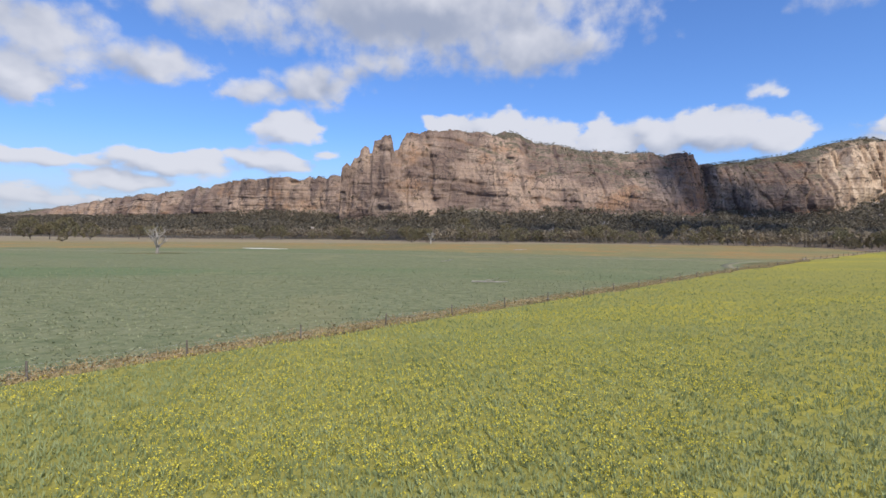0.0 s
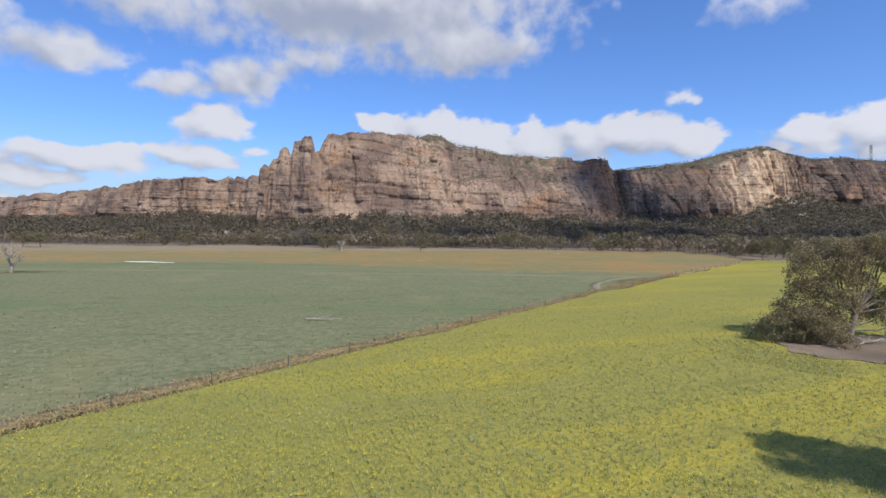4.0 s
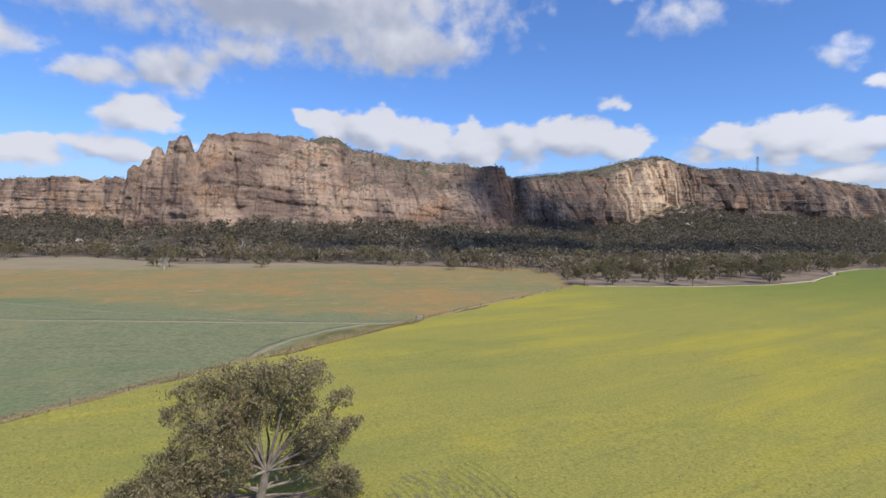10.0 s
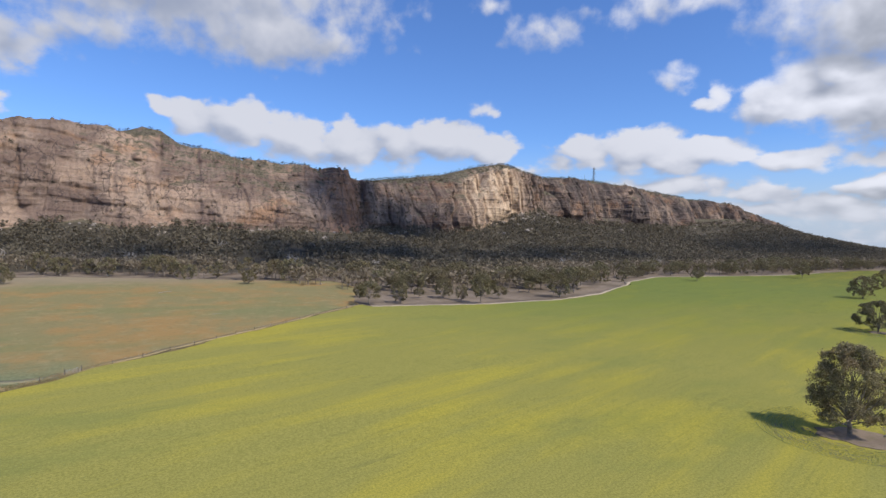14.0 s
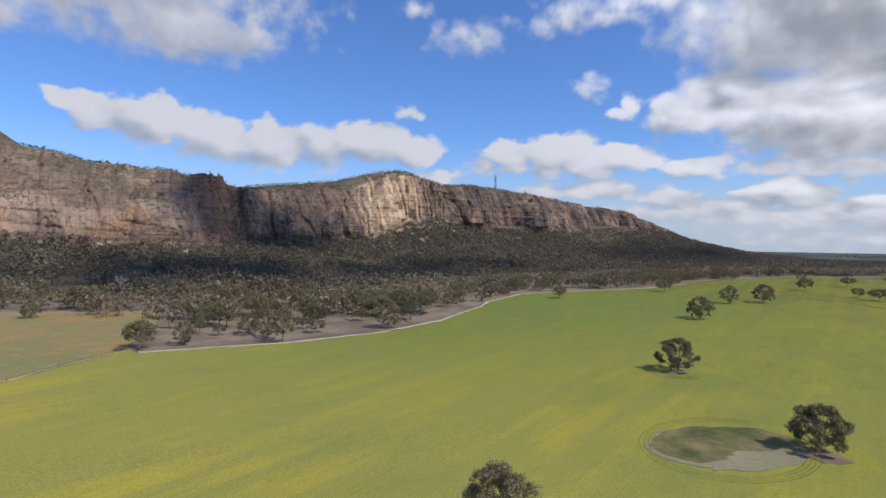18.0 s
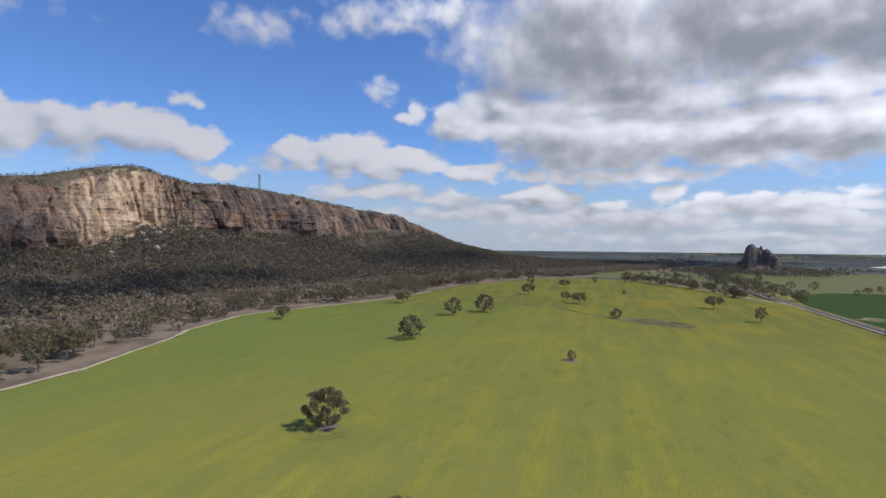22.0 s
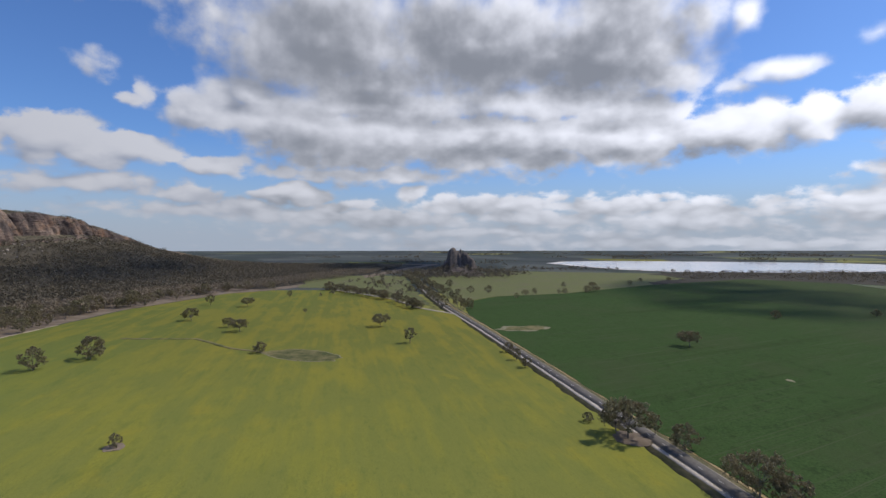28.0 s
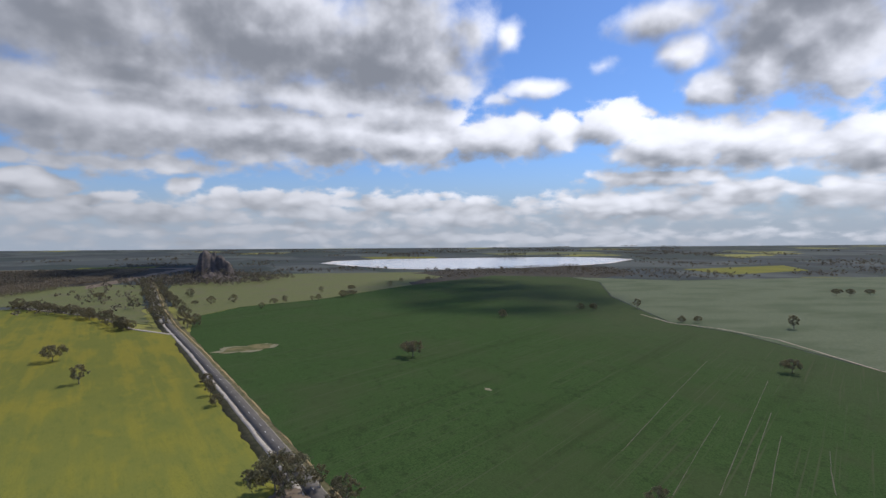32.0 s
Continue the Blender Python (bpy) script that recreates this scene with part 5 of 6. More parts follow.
def plant(x, y, h, kind, label, group="", z=None, name="eucalyptus_tree", turn=None):
    turn = (x * 37 + y * 17) % 360 if turn is None else turn
    size = h / KINDS[kind][0]
    m = pose(x, y, gz(x, y) + .1 if z is None else z, 0, 0, turn)
    if kind in protos:
        ob = copy_thing(protos[kind], m)
        ob.scale = (size, size, size)
    else:
        ob = protos[kind] = tree_thing(name, label, KINDS[kind][1], KINDS[kind][2], x, y, turn, size, z)
    return tagged(ob, label, "tree", group)


for x, y, h, kind, label in FIELD_TREES + FIELD_TREES_FAR:
    plant(x, y, h, kind, label, "paddock trees")
for x, y, h, kind, label in ROAD_TREES:
    plant(x, y, h, kind, label, "roadside trees")

# the belt of gums along the woodland's edge
r = np.random.default_rng(5)
EDGE = [(248, 307, 13), (254, 340, 7), (267, 308, 11), (279, 335, 11), (293, 384, 10), (310, 396, 8), (300, 320, 11), (306, 308, 9), (309, 291, 17), (330, 322, 7), (332, 308, 8), (357, 357, 9.5),
        (374, 302, 15), (401, 320, 18), (420, 338, 17), (372, 332, 8), (203, 436, 10), (248, 443, 8), (345, 350, 9), (392, 345, 13), (286, 325, 6)]
for k, (x, y, h) in enumerate(EDGE):
    plant(x, y, h, (0, 4, 1, 3, 2)[k % 5], "gum tree in the open wood on bare brown soil", "woodland edge trees")
for k in range(40):
    x, y = r.uniform(285, 440), r.uniform(345, 450)
    plant(x, y, r.uniform(8, 15), int(r.integers(0, 5)), "gum tree in the open corner wood on brown soil", "woodland edge trees")
wood_line = np.array([(-230, 606), (-128, 640), (-15, 530), (80, 535), (215, 460), (300, 440), (420, 345), (505, 385), (578, 420), (757, 403), (975, 432), (1180, 412), (1260, 365)], float)
seg = np.r_[0, np.cumsum(np.linalg.norm(np.diff(wood_line, axis=0), axis=1))]
for s in np.linspace(0, seg[-1], 92):
    x, y = np.interp(s, seg, wood_line[:, 0]) + r.normal(0, 6), np.interp(s, seg, wood_line[:, 1]) + r.uniform(-4, 26)
    plant(x, y, r.uniform(9, 18), int(r.integers(5, 10)), "gum tree along the woodland edge", "woodland edge trees")
for x, y, h, kind, label in ((54, 473, 12, 4, "dark bushy tree standing out in the paddock"), (20, 540, 24, 3, "tall pale-trunked gum at the woodland edge"), (-16, 484, 13, 0, "gum tree out in the paddock"), (-30, 492, 10, 4, "gum tree out in the paddock"),
                             (-176, 584, 13, 3, "gum tree out in the paddock"), (-300, 560, 14, 2, "gum tree out in the paddock"), (-318, 565, 15, 0, "gum tree out in the paddock"), (-298, 425, 7, 1, "small dark tree in the paddock"),
                             (-405, 532, 22, 4, "dark spreading gum tree out in the paddock"), (-392, 540, 18, 0, "dark gum tree out in the paddock"), (-368, 530, 22, 4, "dark spreading gum tree out in the paddock"), (-352, 540, 17, 1, "dark gum tree out in the paddock")):
    plant(x, y, h, kind, label, "paddock trees")
for x, y, h, kind in ((704, 414, 17, 4), (763, 438, 17, 4), (778, 430, 15, 1), (861, 460, 18, 0), (893, 462, 17, 4), (817, 399, 15, 1), (940, 452, 16, 0), (979, 466, 17, 2), (1010, 440, 16, 4), (1052, 470, 17, 0), (1085, 450, 15, 1), (668, 450, 14, 4), (678, 430, 12, 0), (648, 441, 13, 1), (625, 450, 15, 4), (555, 407, 8, 4), (547, 414, 7, 1), (565, 412, 7, 4), (590, 432, 13, 0), (607, 443, 14, 4)):
    plant(x, y, h, kind, "spreading dark gum on bare soil between wood and crop", "woodland edge trees")
track = np.array([(1030, 52), (1053, 76), (1147, 131), (1217, 200), (1274, 266)], float)
for k, s in enumerate(np.linspace(.1, 1, 26)):
    x, y = np.interp(s * 4, range(5), track[:, 0]) + r.normal(0, 3), np.interp(s * 4, range(5), track[:, 1]) + r.normal(1, 4)
    plant(x, y, r.uniform(10, 15), int(r.integers(5, 10)), "gum tree beside the dirt track", "trackside trees")
for k, s in enumerate(np.linspace(0, 1, 34)):
    x, y = 1045 + 600 * s, 20 + 165 * s
    plant(x, y + (13 if k % 2 else -14) + r.normal(0, 3), r.uniform(10, 16), int(r.integers(5, 10)), "gum tree lining the road", "roadside trees")
for x, y, h in ((1057, 4, 14), (1370, 61, 14), (1259, 14, 12), (1269, -15, 13), (1247, 34, 8), (1235, 110, 13), (1364, 192, 12)):
    plant(x, y, h, int(r.integers(5, 10)), "gum tree in the paddock beside the road", "paddock trees")
for x, y in ((1190, -60), (1230, -75), (1245, -90), (1262, -130), (1268, -140), (1300, -180), (1310, -192), (1322, -200), (1400, -205), (1480, -290), (1380, -150), (1560, -330), (1600, -400)):
    plant(x, y, r.uniform(8, 13), int(r.integers(5, 10)), "gum tree on the paddock boundary", "boundary trees")


# ---------------------------------------------------------------- woods as stuff


def low_tree(seed, blades=28, size=1.3):
    """A coarse tree of unit height: thin trunk and clumped blades."""
    q = np.random.default_rng(seed)
    v, f = tube([(0, 0, 0), (.02, .01, .3), (.03, -.02, .62)], [.022, .017, .008], 3)
    clumps = np.c_[q.normal(0, .20, 9), q.normal(0, .20, 9), q.uniform(.42, .88, 9)]
    lv, lf = bough_leaves(clumps, q.uniform(.10, .18, 9), blades // 9, .055 * size, q)
    return v, f, lv, lf


def woods(name, label, px, py, pz, heights, material, seed, blades=34, with_trunk=True, size=1.3):
    kinds = [low_tree(seed + k, blades, size) for k in range(6)]
    q = np.random.default_rng(seed)
    pick = q.integers(0, 6, len(px))
    leaf, bark = Soup(), Soup()
    for k, (v, f, lv, lf) in enumerate(kinds):
        idx = np.where(pick == k)[0]
        a = q.uniform(0, 2 * math.pi, len(idx))
        c, s = np.cos(a)[:, None], np.sin(a)[:, None]
        h = heights[idx][:, None]
        for src, fc, soup in ((lv, lf, leaf), (v, f, bark)):
            x = px[idx][:, None] + h * (c * src[:, 0] - s * src[:, 1])
            y = py[idx][:, None] + h * (s * src[:, 0] + c * src[:, 1])
            z = pz[idx][:, None] + h * src[:, 2]
            soup.add(np.stack([x, y, z], -1).reshape(-1, 3), (fc[None] + (np.arange(len(idx)) * len(src))[:, None, None]).reshape(-1, 4))
    ob = tagged(new(name, leaf.mesh(name, material)), label, "woodland", kind="stuff")
    if with_trunk:
        part("trunks", bark.mesh("trunks", M_BARK), ob, "pale thin trunks")
    return ob


q = np.random.default_rng(99)
x, y = q.uniform(-1400, 2150, 92000), q.uniform(300, 1400, 92000)
fy = foot_at(x)[0]
inner = np.array([(-230, 606), (-128, 640), (-15, 530), (80, 535), (215, 460), (255, 355), (300, 325), (370, 325), (420, 345), (505, 385), (578, 420), (757, 403), (975, 432), (1180, 412), (1260, 365)], float)
edge_y = np.interp(x, inner[:, 0], inner[:, 1]) + 10
edge_y = np.where(x < -230, np.interp(x, [-1400, -700, -230], [860, 815, 610]), edge_y)
edge_y = np.where(x > 1260, np.interp(x, [1260, 1700, 2200], [375, 300, 240]), edge_y)
clump = fbm(x / 45, y / 45, 7, 3)
deep = np.clip((y - edge_y) / 160, 0, 1)
keep = (y > edge_y) & (y < fy - 4) & (q.random(len(x)) < (.30 + .15 * (x > 520) + (.85 - .05 * (x > 520) + .15 * (x > 850)) * deep) * np.clip(.8 + clump + .3 * (x > 850), .12, 1.3))
x, y = x[keep], y[keep]
far = deep[keep]
near = far < .75
hs = q.uniform(7, 15, len(x)) * (1 - .35 * far) * np.where(x > 1250, .8, 1)
zz = np.where(y > toe_y(x), talus_z(x, y), ground_z(x, y))
woods("woodland", "open eucalypt woodland on the flat below the mountain", x[near], y[near], zz[near], hs[near] * 1.1, M_OPENWOOD, 301, 36, True, 2.0)
woods("woodland", "dark dense woodland on the talus slope", x[~near], y[~near], zz[~near], hs[~near] * 1.4, M_WOODS, 331, 18, False, 2.7)

# scrub on ledges and the plateau
q = np.random.default_rng(123)
nr, nx = RY.shape
ci, cj = q.integers(101, 113, 5200), q.integers(0, nx, 5200)
ok = fbm(XS[cj] / 40, RY[ci, cj] / 40, 15, 3) > -.25
ok &= ~((XS[cj] < 170) & (XS[cj] > -200) & (q.random(len(cj)) < .8))
ci, cj = ci[ok], cj[ok]
woods("plateau_scrub", "low dark scrub along the mountain top", XS[cj] + q.normal(0, 1, len(cj)), RY[ci, cj], RZ[ci, cj] - .3, q.uniform(2.0, 5.5, len(cj)), M_SCRUB, 401, 21, False, 2.4)
ci, cj = q.integers(18, 96, 5200), q.integers(0, nx, 5200)
gap = np.diff(RY, axis=0)[ci, cj] > np.diff(RZ, axis=0)[ci, cj] * .55
veg = fbm(XS[cj] / 30, RZ[ci, cj] / 22, 17, 3) > .25 + .12 * ((XS[cj] > -170) & (XS[cj] < 330))
gully = (np.abs(XS[cj] - 480) < 60) | (np.abs(XS[cj] - 880) < 45)
ok = veg & (gap | (q.random(len(cj)) < .3)) | gully & (q.random(len(cj)) < .8)
ci, cj = ci[ok], cj[ok]
woods("cliff_scrub", "dark bushes growing on ledges and in gullies of the cliff", XS[cj], RY[ci, cj] - .6, RZ[ci, cj] - .3, q.uniform(2.5, 7, len(cj)), M_SCRUB, 431, 28, False, 2.0)

# scrub before the lake
q = np.random.default_rng(78)
bx, by = q.uniform(1480, 2100, 3200), q.uniform(-1100, -330, 3200)
ok = inside(bx, by, [(1580, -360), (1700, -480), (1850, -430), (1975, -640), (2020, -860), (2080, -1030), (1900, -1080), (1660, -990), (1575, -820), (1690, -610)])
bx, by = bx[ok], by[ok]
woods("lakeside_scrub", "dark low woodland in a belt before the salt lake", bx, by, ground_z(bx, by) - .1, q.uniform(4, 10, len(bx)), M_WOODS, 481, 14, False, 3.0)

# far tree belts on the plain
q = np.random.default_rng(77)
n = 7000
fx, fy2 = q.uniform(1150, 4700, n * 3), q.uniform(-3300, 900, n * 3)
lake_box = inside(fx, fy2, [(a + (a - 2400) * .12, b + (b + 880) * .12) for a, b in LAKE])
fields = inside(fx, fy2, [(1000, -20), (1214, 30), (1463, 125), (1640, 140), (1900, -60), (1890, -500), (1620, -780), (1440, -950), (1400, -1540), (600, -1600), (300, -700)])
fields |= (np.abs(fx - 1720) < 170) & (np.abs(fy2 + 1480) < 240) & (q.random(len(fx)) < .97)
belt = fbm(fx / 260, fy2 / 160, 27, 3) + .55 * (fx < 2050) - .25 * (fx > 2600)
ok = ~lake_box & ~fields & (belt > .28) & ((fy2 < 240 + .1 * (fx - 1200)) | (fx > 2000))
fx, fy2 = fx[ok][:n], fy2[ok][:n]
woods("far_tree_belts", "dark distant tree belts scattered over the plain", fx, fy2, ground_z(fx, fy2) - .2, q.uniform(7, 13, len(fx)) * np.where(fx > 2600, 1.3, 1), M_WOODS, 461, 21, False, 2.6)

# ---------------------------------------------------------------- clouds over the land, whose shade falls on woods and crops


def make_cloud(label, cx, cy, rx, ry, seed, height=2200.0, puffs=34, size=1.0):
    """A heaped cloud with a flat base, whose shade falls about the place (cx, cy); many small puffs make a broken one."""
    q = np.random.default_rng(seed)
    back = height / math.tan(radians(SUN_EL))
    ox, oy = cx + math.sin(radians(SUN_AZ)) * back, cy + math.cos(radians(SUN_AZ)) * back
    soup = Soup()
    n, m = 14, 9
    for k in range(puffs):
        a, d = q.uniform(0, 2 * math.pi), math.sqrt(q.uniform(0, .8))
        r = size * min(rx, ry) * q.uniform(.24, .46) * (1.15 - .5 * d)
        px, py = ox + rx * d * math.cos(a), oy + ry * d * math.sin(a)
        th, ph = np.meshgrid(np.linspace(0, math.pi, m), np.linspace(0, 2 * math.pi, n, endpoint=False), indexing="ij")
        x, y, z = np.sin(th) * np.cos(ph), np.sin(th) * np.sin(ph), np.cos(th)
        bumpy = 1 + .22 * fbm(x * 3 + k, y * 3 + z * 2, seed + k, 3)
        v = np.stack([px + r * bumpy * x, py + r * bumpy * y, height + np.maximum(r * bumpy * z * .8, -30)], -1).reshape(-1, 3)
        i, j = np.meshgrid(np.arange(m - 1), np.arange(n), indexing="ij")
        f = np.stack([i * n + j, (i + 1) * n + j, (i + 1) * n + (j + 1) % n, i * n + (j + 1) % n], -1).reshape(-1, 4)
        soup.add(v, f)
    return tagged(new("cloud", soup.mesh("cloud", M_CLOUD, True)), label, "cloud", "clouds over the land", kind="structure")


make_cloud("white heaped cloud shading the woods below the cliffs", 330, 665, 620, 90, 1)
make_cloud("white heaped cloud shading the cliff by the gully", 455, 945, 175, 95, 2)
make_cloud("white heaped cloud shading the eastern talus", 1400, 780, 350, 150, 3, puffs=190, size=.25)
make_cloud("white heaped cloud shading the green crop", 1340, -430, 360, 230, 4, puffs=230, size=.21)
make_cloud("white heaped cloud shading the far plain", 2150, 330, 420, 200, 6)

# ---------------------------------------------------------------- rock on the plain, mast, boulders


def make_rock_hill():
    """A twin-topped sandstone outcrop standing out of the plain."""
    n = 90
    gx, gy = np.meshgrid(np.linspace(-90, 90, n), np.linspace(-90, 90, n), indexing="ij")
    warp = 7 * fbm(gx / 25, gy / 25, 301, 3)

    def lobe(cx, cy, rx, ry, h, p=6):
        d = (np.abs((gx - cx + warp) / rx) ** 2 + np.abs((gy - cy + warp * .6) / ry) ** 2) ** .5
        return h * np.clip(1 - d**p, 0, 1) ** .5
    h = np.maximum.reduce([lobe(0, 17, 24, 26, 68, 3.0), lobe(-6, 6, 18, 18, 62, 2.6), lobe(0, -8, 20, 16, 57, 2.6), lobe(2, -12, 8, 6, 65, 3), lobe(4, -24, 22, 26, 56, 2.2), lobe(8, -40, 24, 26, 44, 1.6), lobe(0, 34, 24, 26, 40, 1.7), lobe(0, 0, 17, 24, 60, 4)])
    h = np.maximum(h, 24 * np.exp(-(gx**2 + (gy + 8)**2) / 2 / 38**2)) + np.where(h > 14, 1.3 * fbm(gx / 8, gy / 8, 311, 3), 2.5 * fbm(gx / 9, gy / 9, 315, 3))
    cx, cy = 1735, 79
    verts = np.c_[(gx * .70 + cx).ravel(), (gy * .74 + cy).ravel(), (h * 1.03 + gz(cx, cy) - 1.2).ravel()]
    i, j = np.meshgrid(np.arange(n - 1), np.arange(n - 1), indexing="ij")
    a = (i * n + j).ravel()
    tagged(new("rock_outcrop", fast_mesh("rock_outcrop", verts, np.c_[a, a + n, a + n + 1, a + 1], M_OUTCROP)), "dark twin-topped sandstone outcrop alone on the plain", "rock")
    q = np.random.default_rng(8)
    a, d = q.uniform(0, 2 * math.pi, 900), 24 + 160 * q.random(900) ** .85
    x, y = cx + d * np.cos(a), cy + d * np.sin(a)
    z = gz(cx, cy) + 24 * np.exp(-d**2 / 2 / 36**2) - 1.5
    woods("outcrop_woodland", "dark low woodland round the rock outcrop", x, y, z, q.uniform(8, 15, 900), M_WOODS, 505, 21, False, 2.2)


make_rock_hill()


def beam(a, b, r, sides=4):
    return tube([a, (np.array(a) + np.array(b)) / 2, b], [r, r, r], sides)


def make_mast():
    bx, by, bz, h = 1141, 1106, 193.0, 37.0
    mast = new("radio_mast")
    mast.location = (bx, by, bz)
    legs = [(-2.7, -2.7), (2.7, -2.7), (2.7, 2.7), (-2.7, 2.7)]
    for x, y in legs:
        part("leg", fast_mesh("leg", *beam((x, y, -3), (x * .55, y * .55, h), .2), M_DARKSTEEL), mast)
    levels = np.linspace(0, h, 9)
    for k in range(8):
        s0, s1 = 1 - .45 * levels[k] / h, 1 - .45 * levels[k + 1] / h
        soup = Soup()
        for c in range(4):
            (x0, y0), (x1, y1) = legs[c], legs[(c + 1) % 4]
            soup.add(*beam((x0 * s0, y0 * s0, levels[k]), (x1 * s1, y1 * s1, levels[k + 1]), .07))
            soup.add(*beam((x1 * s0, y1 * s0, levels[k]), (x0 * s1, y0 * s1, levels[k + 1]), .07))
            soup.add(*beam((x0 * s1, y0 * s1, levels[k + 1]), (x1 * s1, y1 * s1, levels[k + 1]), .13))
        part("bracing", soup.mesh("bracing", M_DARKSTEEL), mast)
    for z in (22, 28, 33, 36):
        for a in (0, 2.1, 4.2):
            bm = bmesh.new()
            bmesh.ops.create_cube(bm, size=1)
            bmesh.ops.scale(bm, vec=(.6, 1.7, 2.8), verts=bm.verts)
            bmesh.ops.bevel(bm, geom=bm.edges[:], offset=.1, segments=1, affect="EDGES")
            ob = part("antenna_panel", from_bm("antenna_panel", bm, M_STEEL), mast)
            ob.matrix_basis = pose(1.7 * math.cos(a), 1.7 * math.sin(a), z, 0, 0, math.degrees(a))
    part("whip", fast_mesh("whip", *beam((0, 0, h - .5), (0, 0, h + 5), .12), M_DARKSTEEL), mast)
    part("top_frame", fast_mesh("top_frame", *beam((-1, 0, h - .2), (1, 0, h - .2), .3), M_DARKSTEEL), mast)
    tagged(mast, "dark steel lattice radio mast on the mountain top", "radio mast")
    for dx, hh in ((-32, 17), (-40, 12)):
        pole = new("antenna_pole", fast_mesh("antenna_pole", *tube([(0, 0, -3), (0, 0, hh * .5), (0, 0, hh)], [.35, .3, .2], 6), M_DARKSTEEL))
        pole.location = (bx + dx, by, bz - 1)
        tagged(pole, "slim antenna pole beside the radio mast", "antenna")


make_mast()


def boulder_mesh(seed, n=11, m=8):
    th, ph = np.meshgrid(np.linspace(0, math.pi, m), np.linspace(0, 2 * math.pi, n, endpoint=False), indexing="ij")
    x, y, z = np.sin(th) * np.cos(ph), np.sin(th) * np.sin(ph), np.cos(th)
    r = 1 + .35 * fbm(x * 1.7 + seed, y * 1.7 + z * 1.3, seed, 3)
    v = np.stack([r * x, r * y * .8, r * z * .7], -1).reshape(-1, 3)
    i, j = np.meshgrid(np.arange(m - 1), np.arange(n), indexing="ij")
    return v, np.stack([i * n + j, (i + 1) * n + j, (i + 1) * n + (j + 1) % n, i * n + (j + 1) % n], -1).reshape(-1, 4)


def boulders():
    q = np.random.default_rng(31)
    soup = Soup()
    kinds = [boulder_mesh(600 + k) for k in range(5)]
    for k in range(420):
        x = q.uniform(-420, 1650)
        if k % 3 == 0:
            x = q.normal(870, 70)
        fy0, _ = foot_at(x)
        y = float(fy0) - abs(q.normal(0, 34)) - 1
        z = float(talus_z(np.array(x), np.array(y)))
        v, f = kinds[k % 5]
        s = q.uniform(1.2, 3.4) if k % 9 else q.uniform(4, 8)
        a = q.uniform(0, 6.3)
        rot = np.array([[math.cos(a), -math.sin(a), 0], [math.sin(a), math.cos(a), 0], [0, 0, 1]])
        soup.add(v @ rot.T * s + (x, y, z + s * .25), f)
    tagged(new("talus_boulders", soup.mesh("talus_boulders", M_BOULDER)), "pale fallen boulders at the foot of the cliffs", "boulders", kind="stuff")
    for x, y, s in ((-205, 780, 9), (-190, 775, 8), (-222, 785, 6), (-178, 786, 5)):
        v, f = boulder_mesh(int(700 + s))
        z = float(talus_z(np.array(float(x)), np.array(float(y))))
        tagged(new("boulder", fast_mesh("boulder", v * (s, s, s * 1.1) + (x, y, z + s * .4), f, M_BOULDER)), "pale sandstone boulder among the trees", "boulder", "boulders among the trees")


boulders()

# ---------------------------------------------------------------- dead tree, logs, fence, gate


def make_dead_tree(x, y, h, seed, label):
    q = np.random.default_rng(seed)
    tree = new("dead_tree")
    tree.location = (x, y, max(gz(x, y), float(talus_z(np.array(float(x)), np.array(float(y))))))
    part("trunk", fast_mesh("trunk", *tube([(0, 0, -.4), (.1, 0, h * .18), (-.1, .2, h * .4), (.3, .1, h * .62)], [.7, .55, .4, .22], 8), M_DEAD, True), tree)
    for k in range(13):
        a, up = 2 * math.pi * k / 13 + q.uniform(-.3, .3), q.uniform(.12, .5)
        p0 = np.array([0, 0, h * up])
        reach = h * q.uniform(.22, .42)
        p2 = p0 + np.array([math.cos(a) * reach, math.sin(a) * reach, h * q.uniform(.25, .5)])
        p1 = (p0 + p2) / 2 + q.normal(0, .4, 3)
        soup = Soup()
        soup.add(*tube([p0, p1, p2], [.30, .20, .07], 5))
        for _ in range(9):
            u = q.uniform(.3, 1)
            b0 = p1 * (1 - u) + p2 * u
            b2 = b0 + q.normal(0, h * .09, 3) + (0, 0, h * .06)
            soup.add(*tube([b0, (b0 + b2) / 2 + q.normal(0, .15, 3), b2], [.11, .08, .035], 4))
        part("branch", soup.mesh("branch", M_DEAD, True), tree)
    return tagged(tree, label, "tree")


make_dead_tree(-124, 236, 12.5, 3, "bare bleached dead tree standing in the paddock")
make_dead_tree(-12, 452, 10, 5, "bare leaning dead tree near the woodland")
for k, (dx, dy, dh) in enumerate(((258, 560, 17), (205, 690, 16), (330, 520, 14), (120, 600, 15), (430, 500, 14), (560, 520, 15), (690, 500, 15), (20, 620, 16))):
    make_dead_tree(dx, dy, dh, 20 + k, "bleached dead gum standing among the woodland")
make_dead_tree(-640, 800, 16, 6, "bare dead tree at the woodland edge")


